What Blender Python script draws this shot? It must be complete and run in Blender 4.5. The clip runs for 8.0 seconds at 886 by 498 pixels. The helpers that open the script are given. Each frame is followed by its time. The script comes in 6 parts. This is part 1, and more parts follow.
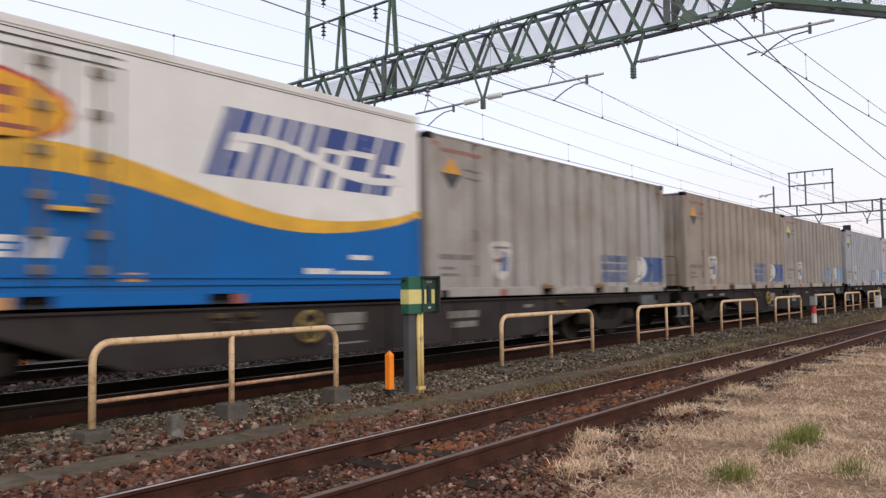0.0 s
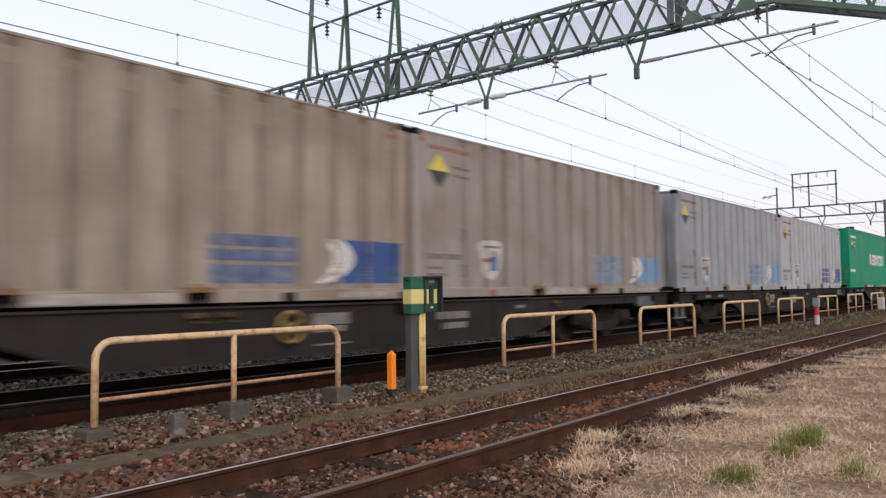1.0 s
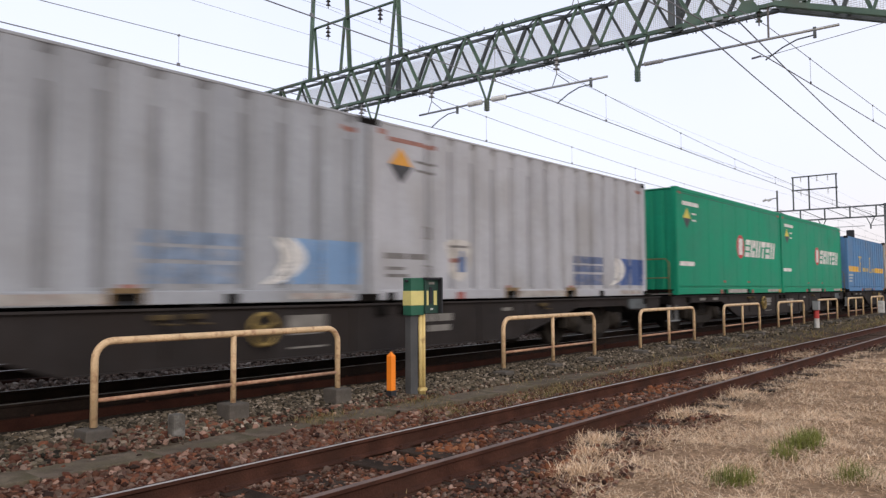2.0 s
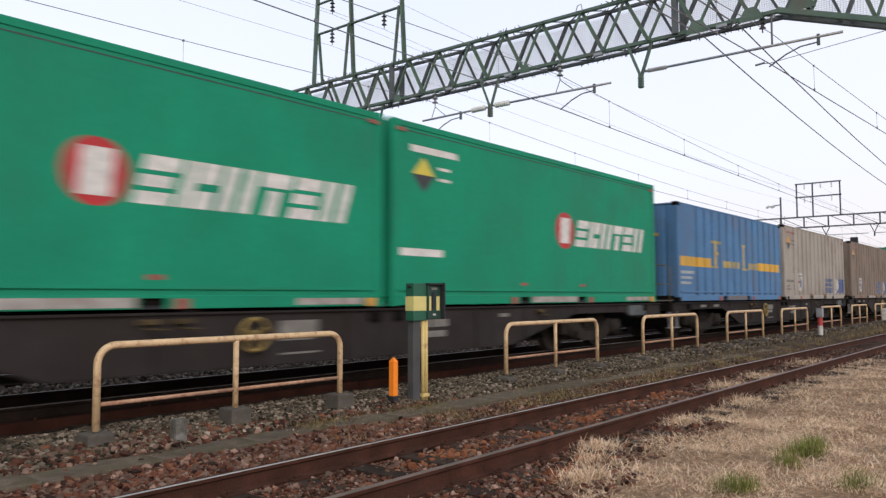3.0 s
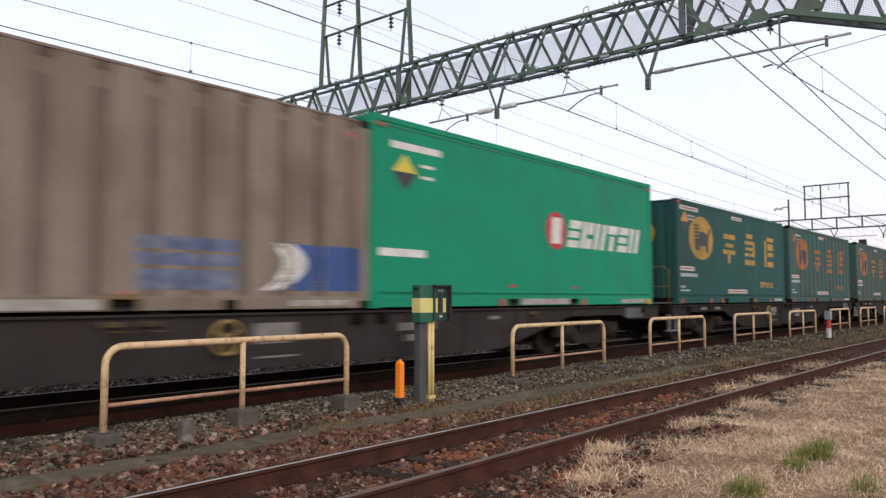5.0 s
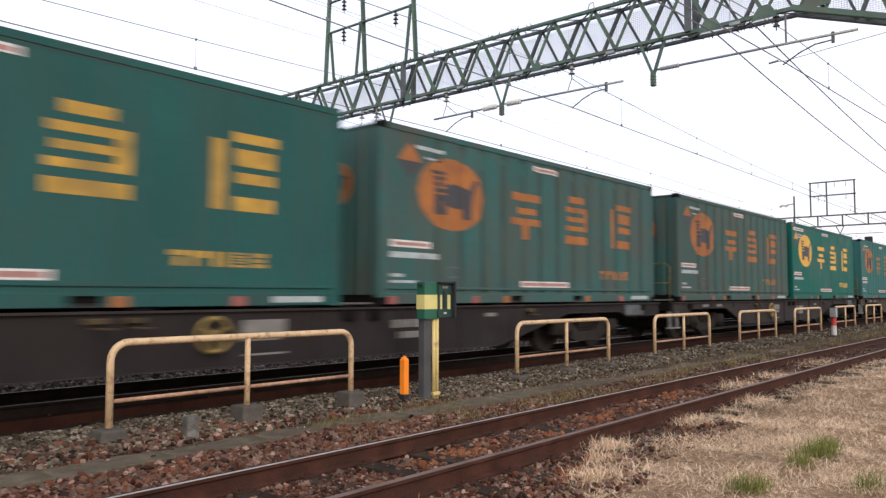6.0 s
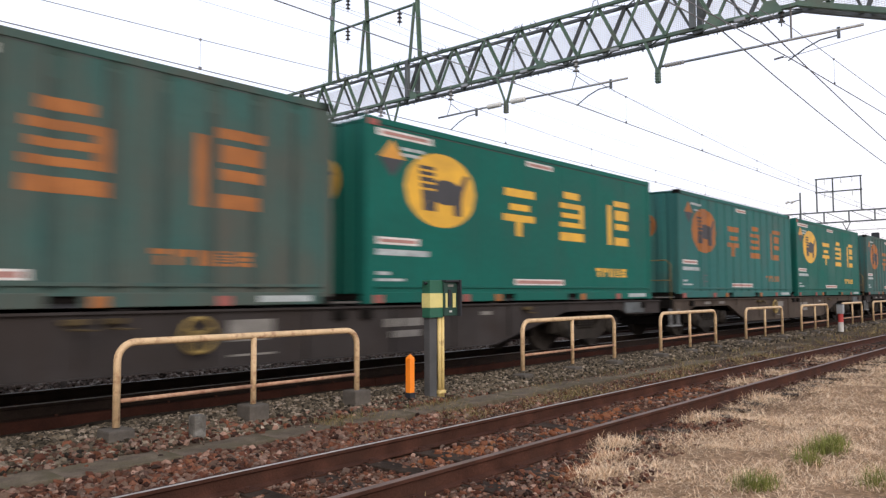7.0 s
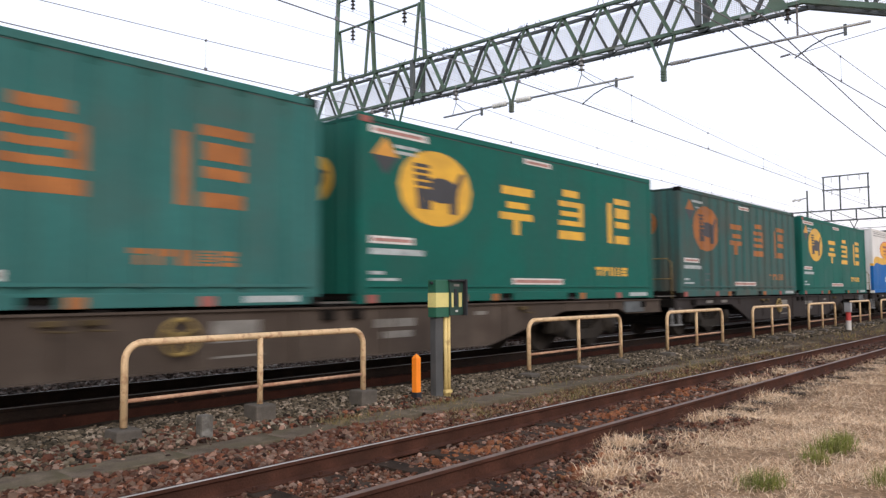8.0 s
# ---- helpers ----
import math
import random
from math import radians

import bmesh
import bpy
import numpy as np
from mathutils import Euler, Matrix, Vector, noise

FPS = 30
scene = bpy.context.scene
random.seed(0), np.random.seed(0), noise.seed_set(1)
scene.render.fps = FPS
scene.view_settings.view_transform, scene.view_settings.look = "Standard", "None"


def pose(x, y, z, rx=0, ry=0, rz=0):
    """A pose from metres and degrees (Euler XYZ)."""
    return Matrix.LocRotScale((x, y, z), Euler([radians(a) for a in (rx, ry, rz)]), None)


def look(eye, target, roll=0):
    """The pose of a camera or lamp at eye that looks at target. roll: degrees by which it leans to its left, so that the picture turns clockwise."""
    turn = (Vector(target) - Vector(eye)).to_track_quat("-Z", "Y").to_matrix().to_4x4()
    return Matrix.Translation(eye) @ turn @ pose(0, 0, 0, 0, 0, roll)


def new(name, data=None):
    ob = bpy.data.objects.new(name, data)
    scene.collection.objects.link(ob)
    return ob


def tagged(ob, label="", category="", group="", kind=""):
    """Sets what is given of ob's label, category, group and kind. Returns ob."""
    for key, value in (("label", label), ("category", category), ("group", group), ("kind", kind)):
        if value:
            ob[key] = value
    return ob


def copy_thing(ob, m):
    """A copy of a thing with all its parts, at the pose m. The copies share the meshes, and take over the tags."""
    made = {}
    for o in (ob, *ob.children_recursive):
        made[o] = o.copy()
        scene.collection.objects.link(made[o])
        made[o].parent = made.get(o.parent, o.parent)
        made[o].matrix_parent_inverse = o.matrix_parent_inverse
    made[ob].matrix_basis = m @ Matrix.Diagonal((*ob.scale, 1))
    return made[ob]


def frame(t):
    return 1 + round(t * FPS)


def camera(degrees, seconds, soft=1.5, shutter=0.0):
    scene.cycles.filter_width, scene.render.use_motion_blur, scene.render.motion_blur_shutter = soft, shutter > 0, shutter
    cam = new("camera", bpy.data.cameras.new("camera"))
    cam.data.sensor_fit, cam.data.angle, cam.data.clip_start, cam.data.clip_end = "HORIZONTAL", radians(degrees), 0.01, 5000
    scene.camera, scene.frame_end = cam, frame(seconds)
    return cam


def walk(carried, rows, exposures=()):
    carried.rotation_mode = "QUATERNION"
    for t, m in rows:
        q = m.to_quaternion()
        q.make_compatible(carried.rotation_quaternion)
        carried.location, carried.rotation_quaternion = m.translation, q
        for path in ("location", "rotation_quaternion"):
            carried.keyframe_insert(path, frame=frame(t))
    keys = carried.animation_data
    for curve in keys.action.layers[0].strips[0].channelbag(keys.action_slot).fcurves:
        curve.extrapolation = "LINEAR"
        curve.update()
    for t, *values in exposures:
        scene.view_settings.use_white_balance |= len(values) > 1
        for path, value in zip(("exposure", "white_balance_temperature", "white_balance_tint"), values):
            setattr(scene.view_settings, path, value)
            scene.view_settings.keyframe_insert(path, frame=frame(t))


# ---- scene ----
cam = camera(61.24, 8.0, soft=1.35, shutter=0.3)
EYE = (0.0, 0.0, 1.15)


def aim(yaw, pitch, roll):
    """Camera pose: yaw from the across-track direction towards +x, pitch up, roll."""
    return pose(*EYE, 90 + pitch, 0, -yaw) @ pose(0, 0, 0, 0, 0, roll)


PATH = [(0.0, aim(50.617, 3.068, -0.863)), (0.5, aim(50.501, 3.051, -0.80)), (1.0, aim(50.426, 3.068, -0.62)),
        (1.5, aim(50.44, 3.069, -0.50)), (3.0, aim(50.198, 3.612, -0.13)), (3.5, aim(49.993, 3.746, -0.10)),
        (4.0, aim(49.856, 3.793, 0.0)), (4.5, aim(49.787, 3.819, -0.05)), (6.0, aim(49.351, 3.503, 0.05)),
        (6.5, aim(49.134, 3.404, -0.02)), (7.0, aim(48.959, 3.38, -0.235)), (7.5, aim(48.757, 3.382, -0.42)),
        (8.0, aim(48.515, 3.351, -0.43))]
walk(cam, PATH, [(0.0, 0.0), (4.7, 0.0), (5.8, 0.28), (8.0, 0.28)])

# ---- light ----
world = bpy.data.worlds.new("world")
scene.world = world
world.use_nodes = True
wn, wl = world.node_tree.nodes, world.node_tree.links
wn.clear()
SUN_EL, SUN_AZ = 30.0, 211.0   # azimuth clockwise from +y
sky = wn.new("ShaderNodeTexSky")
sky.sky_type = "NISHITA"
sky.sun_disc = False
sky.sun_elevation, sky.sun_rotation = radians(SUN_EL), radians(SUN_AZ)
sky.dust_density, sky.air_density, sky.ozone_density = 4.0, 1.0, 1.0
bg_sky = wn.new("ShaderNodeBackground")
bg_sky.inputs["Strength"].default_value = 0.05
wl.new(sky.outputs[0], bg_sky.inputs["Color"])
# the overcast layer: whiter and warmer at the horizon, faintly blue above
tc = wn.new("ShaderNodeTexCoord")
sep = wn.new("ShaderNodeSeparateXYZ")
wl.new(tc.outputs["Generated"], sep.inputs[0])
cloud = wn.new("ShaderNodeTexNoise")
cloud.inputs["Scale"].default_value, cloud.inputs["Detail"].default_value = 2.2, 4.0
wl.new(tc.outputs["Generated"], cloud.inputs["Vector"])
ramp = wn.new("ShaderNodeValToRGB")
wl.new(sep.outputs["Z"], ramp.inputs[0])
ramp.color_ramp.elements[0].position, ramp.color_ramp.elements[0].color = 0.0, (0.86, 0.76, 0.75, 1)
ramp.color_ramp.elements[1].position, ramp.color_ramp.elements[1].color = 0.55, (0.77, 0.80, 0.91, 1)
e = ramp.color_ramp.elements.new(0.16)
e.color = (0.81, 0.80, 0.885, 1)
mixc = wn.new("ShaderNodeMix")
mixc.data_type, mixc.blend_type = "RGBA", "MULTIPLY"
mixc.inputs["Factor"].default_value = 0.25
cr = wn.new("ShaderNodeValToRGB")
cr.color_ramp.elements[0].position, cr.color_ramp.elements[0].color = 0.3, (0.73, 0.79, 0.93, 1)
cr.color_ramp.elements[1].position, cr.color_ramp.elements[1].color = 0.7, (1, 1, 1, 1)
wl.new(cloud.outputs[0], cr.inputs[0])
wl.new(ramp.outputs[0], mixc.inputs[6])
wl.new(cr.outputs[0], mixc.inputs[7])
bg_cloud = wn.new("ShaderNodeBackground")
bg_cloud.inputs["Strength"].default_value = 1.06
wl.new(mixc.outputs[2], bg_cloud.inputs["Color"])
add = wn.new("ShaderNodeAddShader")
wl.new(bg_sky.outputs[0], add.inputs[0])
wl.new(bg_cloud.outputs[0], add.inputs[1])
wo = wn.new("ShaderNodeOutputWorld")
wl.new(add.outputs[0], wo.inputs["Surface"])

sun = new("sun", bpy.data.lights.new("sun", "SUN"))
sun.data.energy, sun.data.angle, sun.data.color = 0.62, radians(18), (1.0, 0.94, 0.86)
sd = Vector((math.sin(radians(SUN_AZ)) * math.cos(radians(SUN_EL)), math.cos(radians(SUN_AZ)) * math.cos(radians(SUN_EL)), math.sin(radians(SUN_EL))))
sun.matrix_basis = look(tuple(sd * 100), (0, 0, 0))


# ---- materials ----
def mat(name, base, rough=0.75, metal=0.0, var=0.25, scale=3.0, fine=60.0, bump=0.15, stain=None, stain_amount=0.3,
        stain_scale=1.5, streak=None, streak_amount=0.0, objvar=0.0, islands=None, bump_scale=None, spec=0.35, drift=False):
    """Procedural surface: broad and fine colour variation, optional stains, vertical streaks, relief."""
    m = bpy.data.materials.new(name)
    m.use_nodes = True
    n, l = m.node_tree.nodes, m.node_tree.links
    b = n["Principled BSDF"]
    b.inputs["Roughness"].default_value, b.inputs["Metallic"].default_value = rough, metal
    b.inputs["Specular IOR Level"].default_value = spec
    t = n.new("ShaderNodeTexCoord")
    co = t.outputs["Object"]
    if drift:
        rnd, va = n.new("ShaderNodeObjectInfo"), n.new("ShaderNodeVectorMath")
        va.operation = "MULTIPLY_ADD"
        va.inputs[1].default_value = (37.0, 11.0, 23.0)
        l.new(rnd.outputs["Random"], va.inputs[0])
        l.new(co, va.inputs[2])
        co = va.outputs[0]

    def noise_tex(sc, det=3.0, vec=None):
        q = n.new("ShaderNodeTexNoise")
        q.inputs["Scale"].default_value, q.inputs["Detail"].default_value = sc, det
        l.new(vec or co, q.inputs["Vector"])
        return q.outputs[0]

    def remap(v, a, c, lo=0.0, hi=1.0):
        q = n.new("ShaderNodeMapRange")
        q.inputs[1].default_value, q.inputs[2].default_value = a, c
        q.inputs[3].default_value, q.inputs[4].default_value = lo, hi
        l.new(v, q.inputs[0])
        return q.outputs[0]

    def mix(fac, a, c, mode="MIX"):
        q = n.new("ShaderNodeMix")
        q.data_type, q.blend_type = "RGBA", mode
        for s, v in ((q.inputs[0], fac), (q.inputs[6], a), (q.inputs[7], c)):
            if isinstance(v, (int, float)):
                s.default_value = v
            elif isinstance(v, tuple):
                s.default_value = (*v, 1)
            else:
                l.new(v, s)
        return q.outputs[2]

    if islands:
        g = n.new("ShaderNodeNewGeometry")
        r = n.new("ShaderNodeValToRGB")
        els = r.color_ramp.elements
        for i, c in enumerate(islands):
            el = els[i] if i < 2 else els.new(1.0)
            el.position, el.color = i / max(1, len(islands) - 1), (*c, 1)
        l.new(g.outputs["Random Per Island"], r.inputs[0])
        col = r.outputs[0]
    else:
        col = base
    lo, hi = 1 - var, 1 + var * 0.5
    n1 = noise_tex(scale, 4.0)
    g1 = remap(n1, 0.3, 0.7, lo, hi)
    col = mix(1.0, col, g1, "MULTIPLY")
    n2 = noise_tex(fine, 2.0)
    g2 = remap(n2, 0.25, 0.75, 1 - var * 0.5, 1 + var * 0.35)
    col = mix(1.0, col, g2, "MULTIPLY")
    if stain:
        s1 = remap(noise_tex(stain_scale, 6.0), 0.62 - stain_amount * 0.35, 0.75, 0.0, 0.85)
        col = mix(s1, col, stain)
    if streak:
        mp = n.new("ShaderNodeMapping")
        mp.inputs["Scale"].default_value = (6.0, 6.0, 0.35)
        l.new(co, mp.inputs["Vector"])
        s2 = remap(noise_tex(1.3, 5.0, mp.outputs[0]), 0.42, 0.72, 0.0, streak_amount)
        col = mix(s2, col, streak)
    if objvar:
        oi = n.new("ShaderNodeObjectInfo")
        col = mix(1.0, col, remap(oi.outputs["Random"], 0, 1, 1 - objvar, 1 + objvar * 0.6), "MULTIPLY")
    if isinstance(col, tuple):
        b.inputs["Base Color"].default_value = (*col, 1)
    else:
        l.new(col, b.inputs["Base Color"])
    l.new(remap(n1, 0.3, 0.7, max(0.05, rough - 0.12), min(1, rough + 0.12)), b.inputs["Roughness"])
    if bump:
        bp = n.new("ShaderNodeBump")
        bp.inputs["Strength"].default_value = bump
        bp.inputs["Distance"].default_value = 0.02
        l.new(noise_tex(bump_scale or fine, 4.0), bp.inputs["Height"])
        l.new(bp.outputs[0], b.inputs["Normal"])
    return m


M = {}
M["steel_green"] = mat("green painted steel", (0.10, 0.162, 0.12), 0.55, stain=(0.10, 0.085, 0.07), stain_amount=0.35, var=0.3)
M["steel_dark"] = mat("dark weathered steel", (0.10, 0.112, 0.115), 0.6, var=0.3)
M["galv"] = mat("galvanised steel tube", (0.33, 0.34, 0.35), 0.45, 0.5, var=0.2)
M["porcelain"] = mat("grey glazed porcelain", (0.62, 0.62, 0.60), 0.25, var=0.1)
M["porcelain_dark"] = mat("brown glazed porcelain", (0.10, 0.09, 0.09), 0.3, var=0.2)
M["porcelain_mid"] = mat("dusty grey porcelain", (0.30, 0.30, 0.30), 0.35, var=0.2)
M["wire"] = mat("weathered copper wire", (0.20, 0.20, 0.22), 0.6, 0.3, var=0.1)
M["net"] = mat("grey wire netting", (0.80, 0.81, 0.84), 0.6, 0.0, var=0.1)
M["rail_side"] = mat("rusty rail steel", (0.072, 0.031, 0.021), 0.85, var=0.4, scale=4, stain=(0.04, 0.022, 0.016), bump=0.3, spec=0.08)
# main line rails: steel colour taken near black for the train's shade
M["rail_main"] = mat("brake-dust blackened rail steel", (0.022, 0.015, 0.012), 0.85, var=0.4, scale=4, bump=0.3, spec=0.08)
M["rail_main_top"] = mat("dulled rail head", (0.20, 0.18, 0.17), 0.5, 0.2, var=0.2)
# worn steel kept pale and diffuse so the highlight is in its colour
M["rail_top"] = mat("worn polished rail head", (0.50, 0.48, 0.47), 0.42, 0.35, var=0.15)
M["rail_rust_top"] = mat("dull rail head", (0.17, 0.115, 0.095), 0.5, 0.2, var=0.25)
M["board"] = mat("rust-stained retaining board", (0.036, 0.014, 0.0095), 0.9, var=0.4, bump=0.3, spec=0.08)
M["sleeper_wood"] = mat("tarred wooden sleeper", (0.052, 0.036, 0.027), 0.9, var=0.45, scale=9, bump=0.5, objvar=0.3, spec=0.08)
M["sleeper_concrete"] = mat("brake-dusted concrete sleeper", (0.07, 0.055, 0.046), 0.9, var=0.3, stain=(0.12, 0.07, 0.05), spec=0.08)
M["stone_grey"] = mat("grey ballast stone", (0.18, 0.177, 0.172), 0.9, var=0.3, fine=90, bump=0.25,
                      islands=[(0.022, 0.018, 0.012), (0.081, 0.065, 0.046), (0.129, 0.104, 0.073), (0.048, 0.039, 0.026), (0.186, 0.150, 0.109), (0.096, 0.068, 0.041), (0.343, 0.275, 0.212), (0.037, 0.031, 0.021), (0.019, 0.016, 0.013)], spec=0.12)
M["stone_red"] = mat("rust-brown ballast stone", (0.2, 0.1, 0.07), 0.9, var=0.3, fine=90, bump=0.25,
                     islands=[(0.030, 0.014, 0.010), (0.110, 0.044, 0.028), (0.162, 0.063, 0.035), (0.057, 0.030, 0.020), (0.361, 0.226, 0.169), (0.083, 0.033, 0.020), (0.161, 0.104, 0.075), (0.024, 0.014, 0.011), (0.205, 0.082, 0.046), (0.106, 0.072, 0.055), (0.211, 0.144, 0.111), (0.067, 0.027, 0.019), (0.020, 0.012, 0.009)], spec=0.12)
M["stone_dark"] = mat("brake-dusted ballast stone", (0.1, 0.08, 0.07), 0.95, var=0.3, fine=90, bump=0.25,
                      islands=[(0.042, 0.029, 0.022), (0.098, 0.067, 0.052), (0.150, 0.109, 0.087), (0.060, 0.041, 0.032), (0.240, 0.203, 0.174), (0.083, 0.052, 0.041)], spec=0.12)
M["stone_rust"] = mat("rust-orange clod", (0.3, 0.12, 0.06), 0.95, var=0.3, fine=60, bump=0.3, islands=[(0.170, 0.061, 0.028), (0.230, 0.085, 0.039), (0.128, 0.048, 0.025), (0.264, 0.119, 0.060)], spec=0.12)
M["straw"] = mat("dry straw grass", (0.5, 0.4, 0.28), 0.85, var=0.2, bump=0,
                 islands=[(0.490, 0.302, 0.173), (0.714, 0.493, 0.315), (0.836, 0.625, 0.420), (0.306, 0.180, 0.103), (0.755, 0.541, 0.347), (0.918, 0.742, 0.536), (0.561, 0.371, 0.226)], spec=0.12)
M["green_grass"] = mat("fresh green grass", (0.1, 0.2, 0.05), 0.7, var=0.25, bump=0,
                       islands=[(0.113, 0.133, 0.028), (0.174, 0.190, 0.042), (0.228, 0.239, 0.063), (0.147, 0.161, 0.035), (0.335, 0.288, 0.140)], spec=0.12)
M["weed"] = mat("olive trackside weed", (0.1, 0.2, 0.05), 0.8, var=0.25, bump=0,
                islands=[(0.140, 0.127, 0.046), (0.205, 0.174, 0.069), (0.335, 0.216, 0.120), (0.173, 0.146, 0.055), (0.270, 0.174, 0.092)], spec=0.12)
M["concrete"] = mat("weathered concrete", (0.105, 0.09, 0.074), 0.92, var=0.35, scale=7, stain=(0.08, 0.07, 0.06), stain_amount=0.5, stain_scale=5, bump=0.4)
M["stone_post"] = mat("lichen-spotted pale concrete", (0.12, 0.11, 0.096), 0.92, var=0.4, scale=9, stain=(0.27, 0.26, 0.24), stain_amount=0.3, stain_scale=11, bump=0.5, spec=0.1)
M["fence"] = mat("cream painted fence tube", (0.62, 0.435, 0.25), 0.55, var=0.2, scale=4, stain=(0.25, 0.10, 0.05), stain_amount=0.28, stain_scale=14)
M["orange"] = mat("orange plastic post", (0.95, 0.26, 0.02), 0.5, var=0.08)
M["fence_rust"] = mat("rusting cream fence tube", (0.50, 0.31, 0.20), 0.7, var=0.25, scale=5, stain=(0.22, 0.075, 0.04), stain_amount=0.75, stain_scale=16)
M["black"] = mat("black rubber", (0.025, 0.026, 0.03), 0.7, var=0.3)
M["box_green"] = mat("dark green box enamel", (0.025, 0.115, 0.07), 0.5, var=0.2)
M["pale_yellow"] = mat("pale yellow enamel", (0.66, 0.58, 0.22), 0.5, var=0.15)
M["post_grey"] = mat("dark grey steel post", (0.075, 0.075, 0.075), 0.7, var=0.3)
M["conduit"] = mat("yellow cable conduit", (0.66, 0.50, 0.20), 0.55, var=0.2, stain=(0.25, 0.15, 0.06), stain_amount=0.2, stain_scale=9)
M["red"] = mat("red enamel", (0.45, 0.05, 0.045), 0.5, var=0.15)
M["white"] = mat("soiled white enamel", (0.55, 0.53, 0.50), 0.5, var=0.2, scale=6, stain=(0.30, 0.24, 0.19), stain_amount=0.35, stain_scale=7)


# ---- mesh helpers ----
def part(name, bm, material, parent=None, label="", smooth=False):
    me = bpy.data.meshes.new(name)
    bmesh.ops.recalc_face_normals(bm, faces=bm.faces)
    bm.to_mesh(me)
    bm.free()
    me.materials.append(material)
    if smooth:
        for poly in me.polygons:
            poly.use_smooth = True
    ob = new(name, me)
    ob.parent = parent
    if label:
        ob["label"] = label
    return ob


def again(ob, m, parent=None):
    """Another object on the same mesh."""
    o = new(ob.name.split(".")[0], ob.data)
    o.parent = parent or ob.parent
    o.matrix_basis = m
    if "label" in ob:
        o["label"] = ob["label"]
    return o


def box(bm, lo, hi, bevel=0.0):
    c = [(a + b) / 2 for a, b in zip(lo, hi)]
    s = [abs(b - a) for a, b in zip(lo, hi)]
    r = bmesh.ops.create_cube(bm, size=1.0, matrix=Matrix.Translation(c) @ Matrix.Diagonal((*s, 1)))
    if bevel:
        es = list({ed for v in r["verts"] for ed in v.link_edges})
        bmesh.ops.bevel(bm, geom=es, offset=bevel, segments=2, affect="EDGES", profile=0.6)
    return bm


def beam(bm, a, b, w, h=None):
    """A square bar from a to b."""
    a, b = Vector(a), Vector(b)
    d = b - a
    q = d.to_track_quat("Z", "Y").to_matrix().to_4x4()
    bmesh.ops.create_cube(bm, size=1.0, matrix=Matrix.Translation((a + b) / 2) @ q @ Matrix.Diagonal((w, h or w, d.length, 1)))
    return bm


def angle_bar(bm, a, b, w, t=0.012):
    """An L-section bar from a to b."""
    a, b = Vector(a), Vector(b)
    d = b - a
    q = Matrix.Translation((a + b) / 2) @ d.to_track_quat("Z", "Y").to_matrix().to_4x4()
    bmesh.ops.create_cube(bm, size=1.0, matrix=q @ Matrix.Translation((0, -w / 2, 0)) @ Matrix.Diagonal((w, t, d.length, 1)))
    bmesh.ops.create_cube(bm, size=1.0, matrix=q @ Matrix.Translation((-w / 2, 0, 0)) @ Matrix.Diagonal((t, w, d.length, 1)))
    return bm


def tube(bm, pts, r, n=8):
    """A round bar through pts; r may be one radius or one per point. The ring is carried along without twist."""
    pts = [Vector(p) for p in pts]
    rs = r if isinstance(r, (list, tuple)) else [r] * len(pts)
    rings, u, last = [], None, None
    for i, p in enumerate(pts):
        d = (pts[min(i + 1, len(pts) - 1)] - pts[max(i - 1, 0)]).normalized()
        if u is None:
            u = d.cross(Vector((0, 0, 1)) if abs(d.z) < 0.9 else Vector((0, 1, 0))).normalized()
        else:
            u = last.rotation_difference(d) @ u
            u = (u - d * u.dot(d)).normalized()
        last = d
        v = d.cross(u)
        rings.append([bm.verts.new(p + (u * math.cos(2 * math.pi * k / n) + v * math.sin(2 * math.pi * k / n)) * rs[i]) for k in range(n)])
    for a, b in zip(rings, rings[1:]):
        for k in range(n):
            bm.faces.new((a[k], a[(k + 1) % n], b[(k + 1) % n], b[k]))
    bm.faces.new(rings[0][::-1])
    bm.faces.new(rings[-1])
    return bm


def extrude(bm, poly, place, depth):
    """A prism: poly is a list of 2D points, place(u, v, d) gives 3D, d from depth[0] to depth[1]."""
    a = [bm.verts.new(place(u, v, depth[0])) for u, v in poly]
    b = [bm.verts.new(place(u, v, depth[1])) for u, v in poly]
    k = len(poly)
    for i in range(k):
        bm.faces.new((a[i], a[(i + 1) % k], b[(i + 1) % k], b[i]))
    bm.faces.new(a[::-1])
    bm.faces.new(b)
    return bm


def disc(bm, c, axis, r, d, n=16, r2=None):
    q = Vector(axis).to_track_quat("Z", "Y").to_matrix().to_4x4()
    bmesh.ops.create_cone(bm, cap_ends=True, segments=n, radius1=r, radius2=r if r2 is None else r2, depth=d, matrix=Matrix.Translation(c) @ q)
    return bm


def mesh_np(name, verts, faces, material, flat=False):
    """A mesh from computed arrays: all faces have the same number of corners."""
    me = bpy.data.meshes.new(name)
    k = faces.shape[1]
    me.vertices.add(len(verts))
    me.vertices.foreach_set("co", verts.astype(np.float32).ravel())
    me.loops.add(faces.size)
    me.loops.foreach_set("vertex_index", faces.astype(np.int32).ravel())
    me.polygons.add(len(faces))
    me.polygons.foreach_set("loop_start", np.arange(0, faces.size, k, dtype=np.int32))
    me.update(calc_edges=True)
    me.validate()
    if flat:
        me.shade_flat()
    me.materials.append(material)
    return new(name, me)


# ---- ground ----
PROFILE_Y = [-4000, 3.0, 5.35, 5.9, 6.9, 7.9, 8.33, 8.42, 10.0, 10.6, 11.4, 11.9, 13.8, 15.2, 16.5, 4000]
PROFILE_Z = [-0.36, -0.36, -0.36, -0.31, -0.20, -0.25, -0.30, -0.20, -0.20, -0.28, -0.28, -0.20, -0.20, -0.45, -0.5, -0.5]


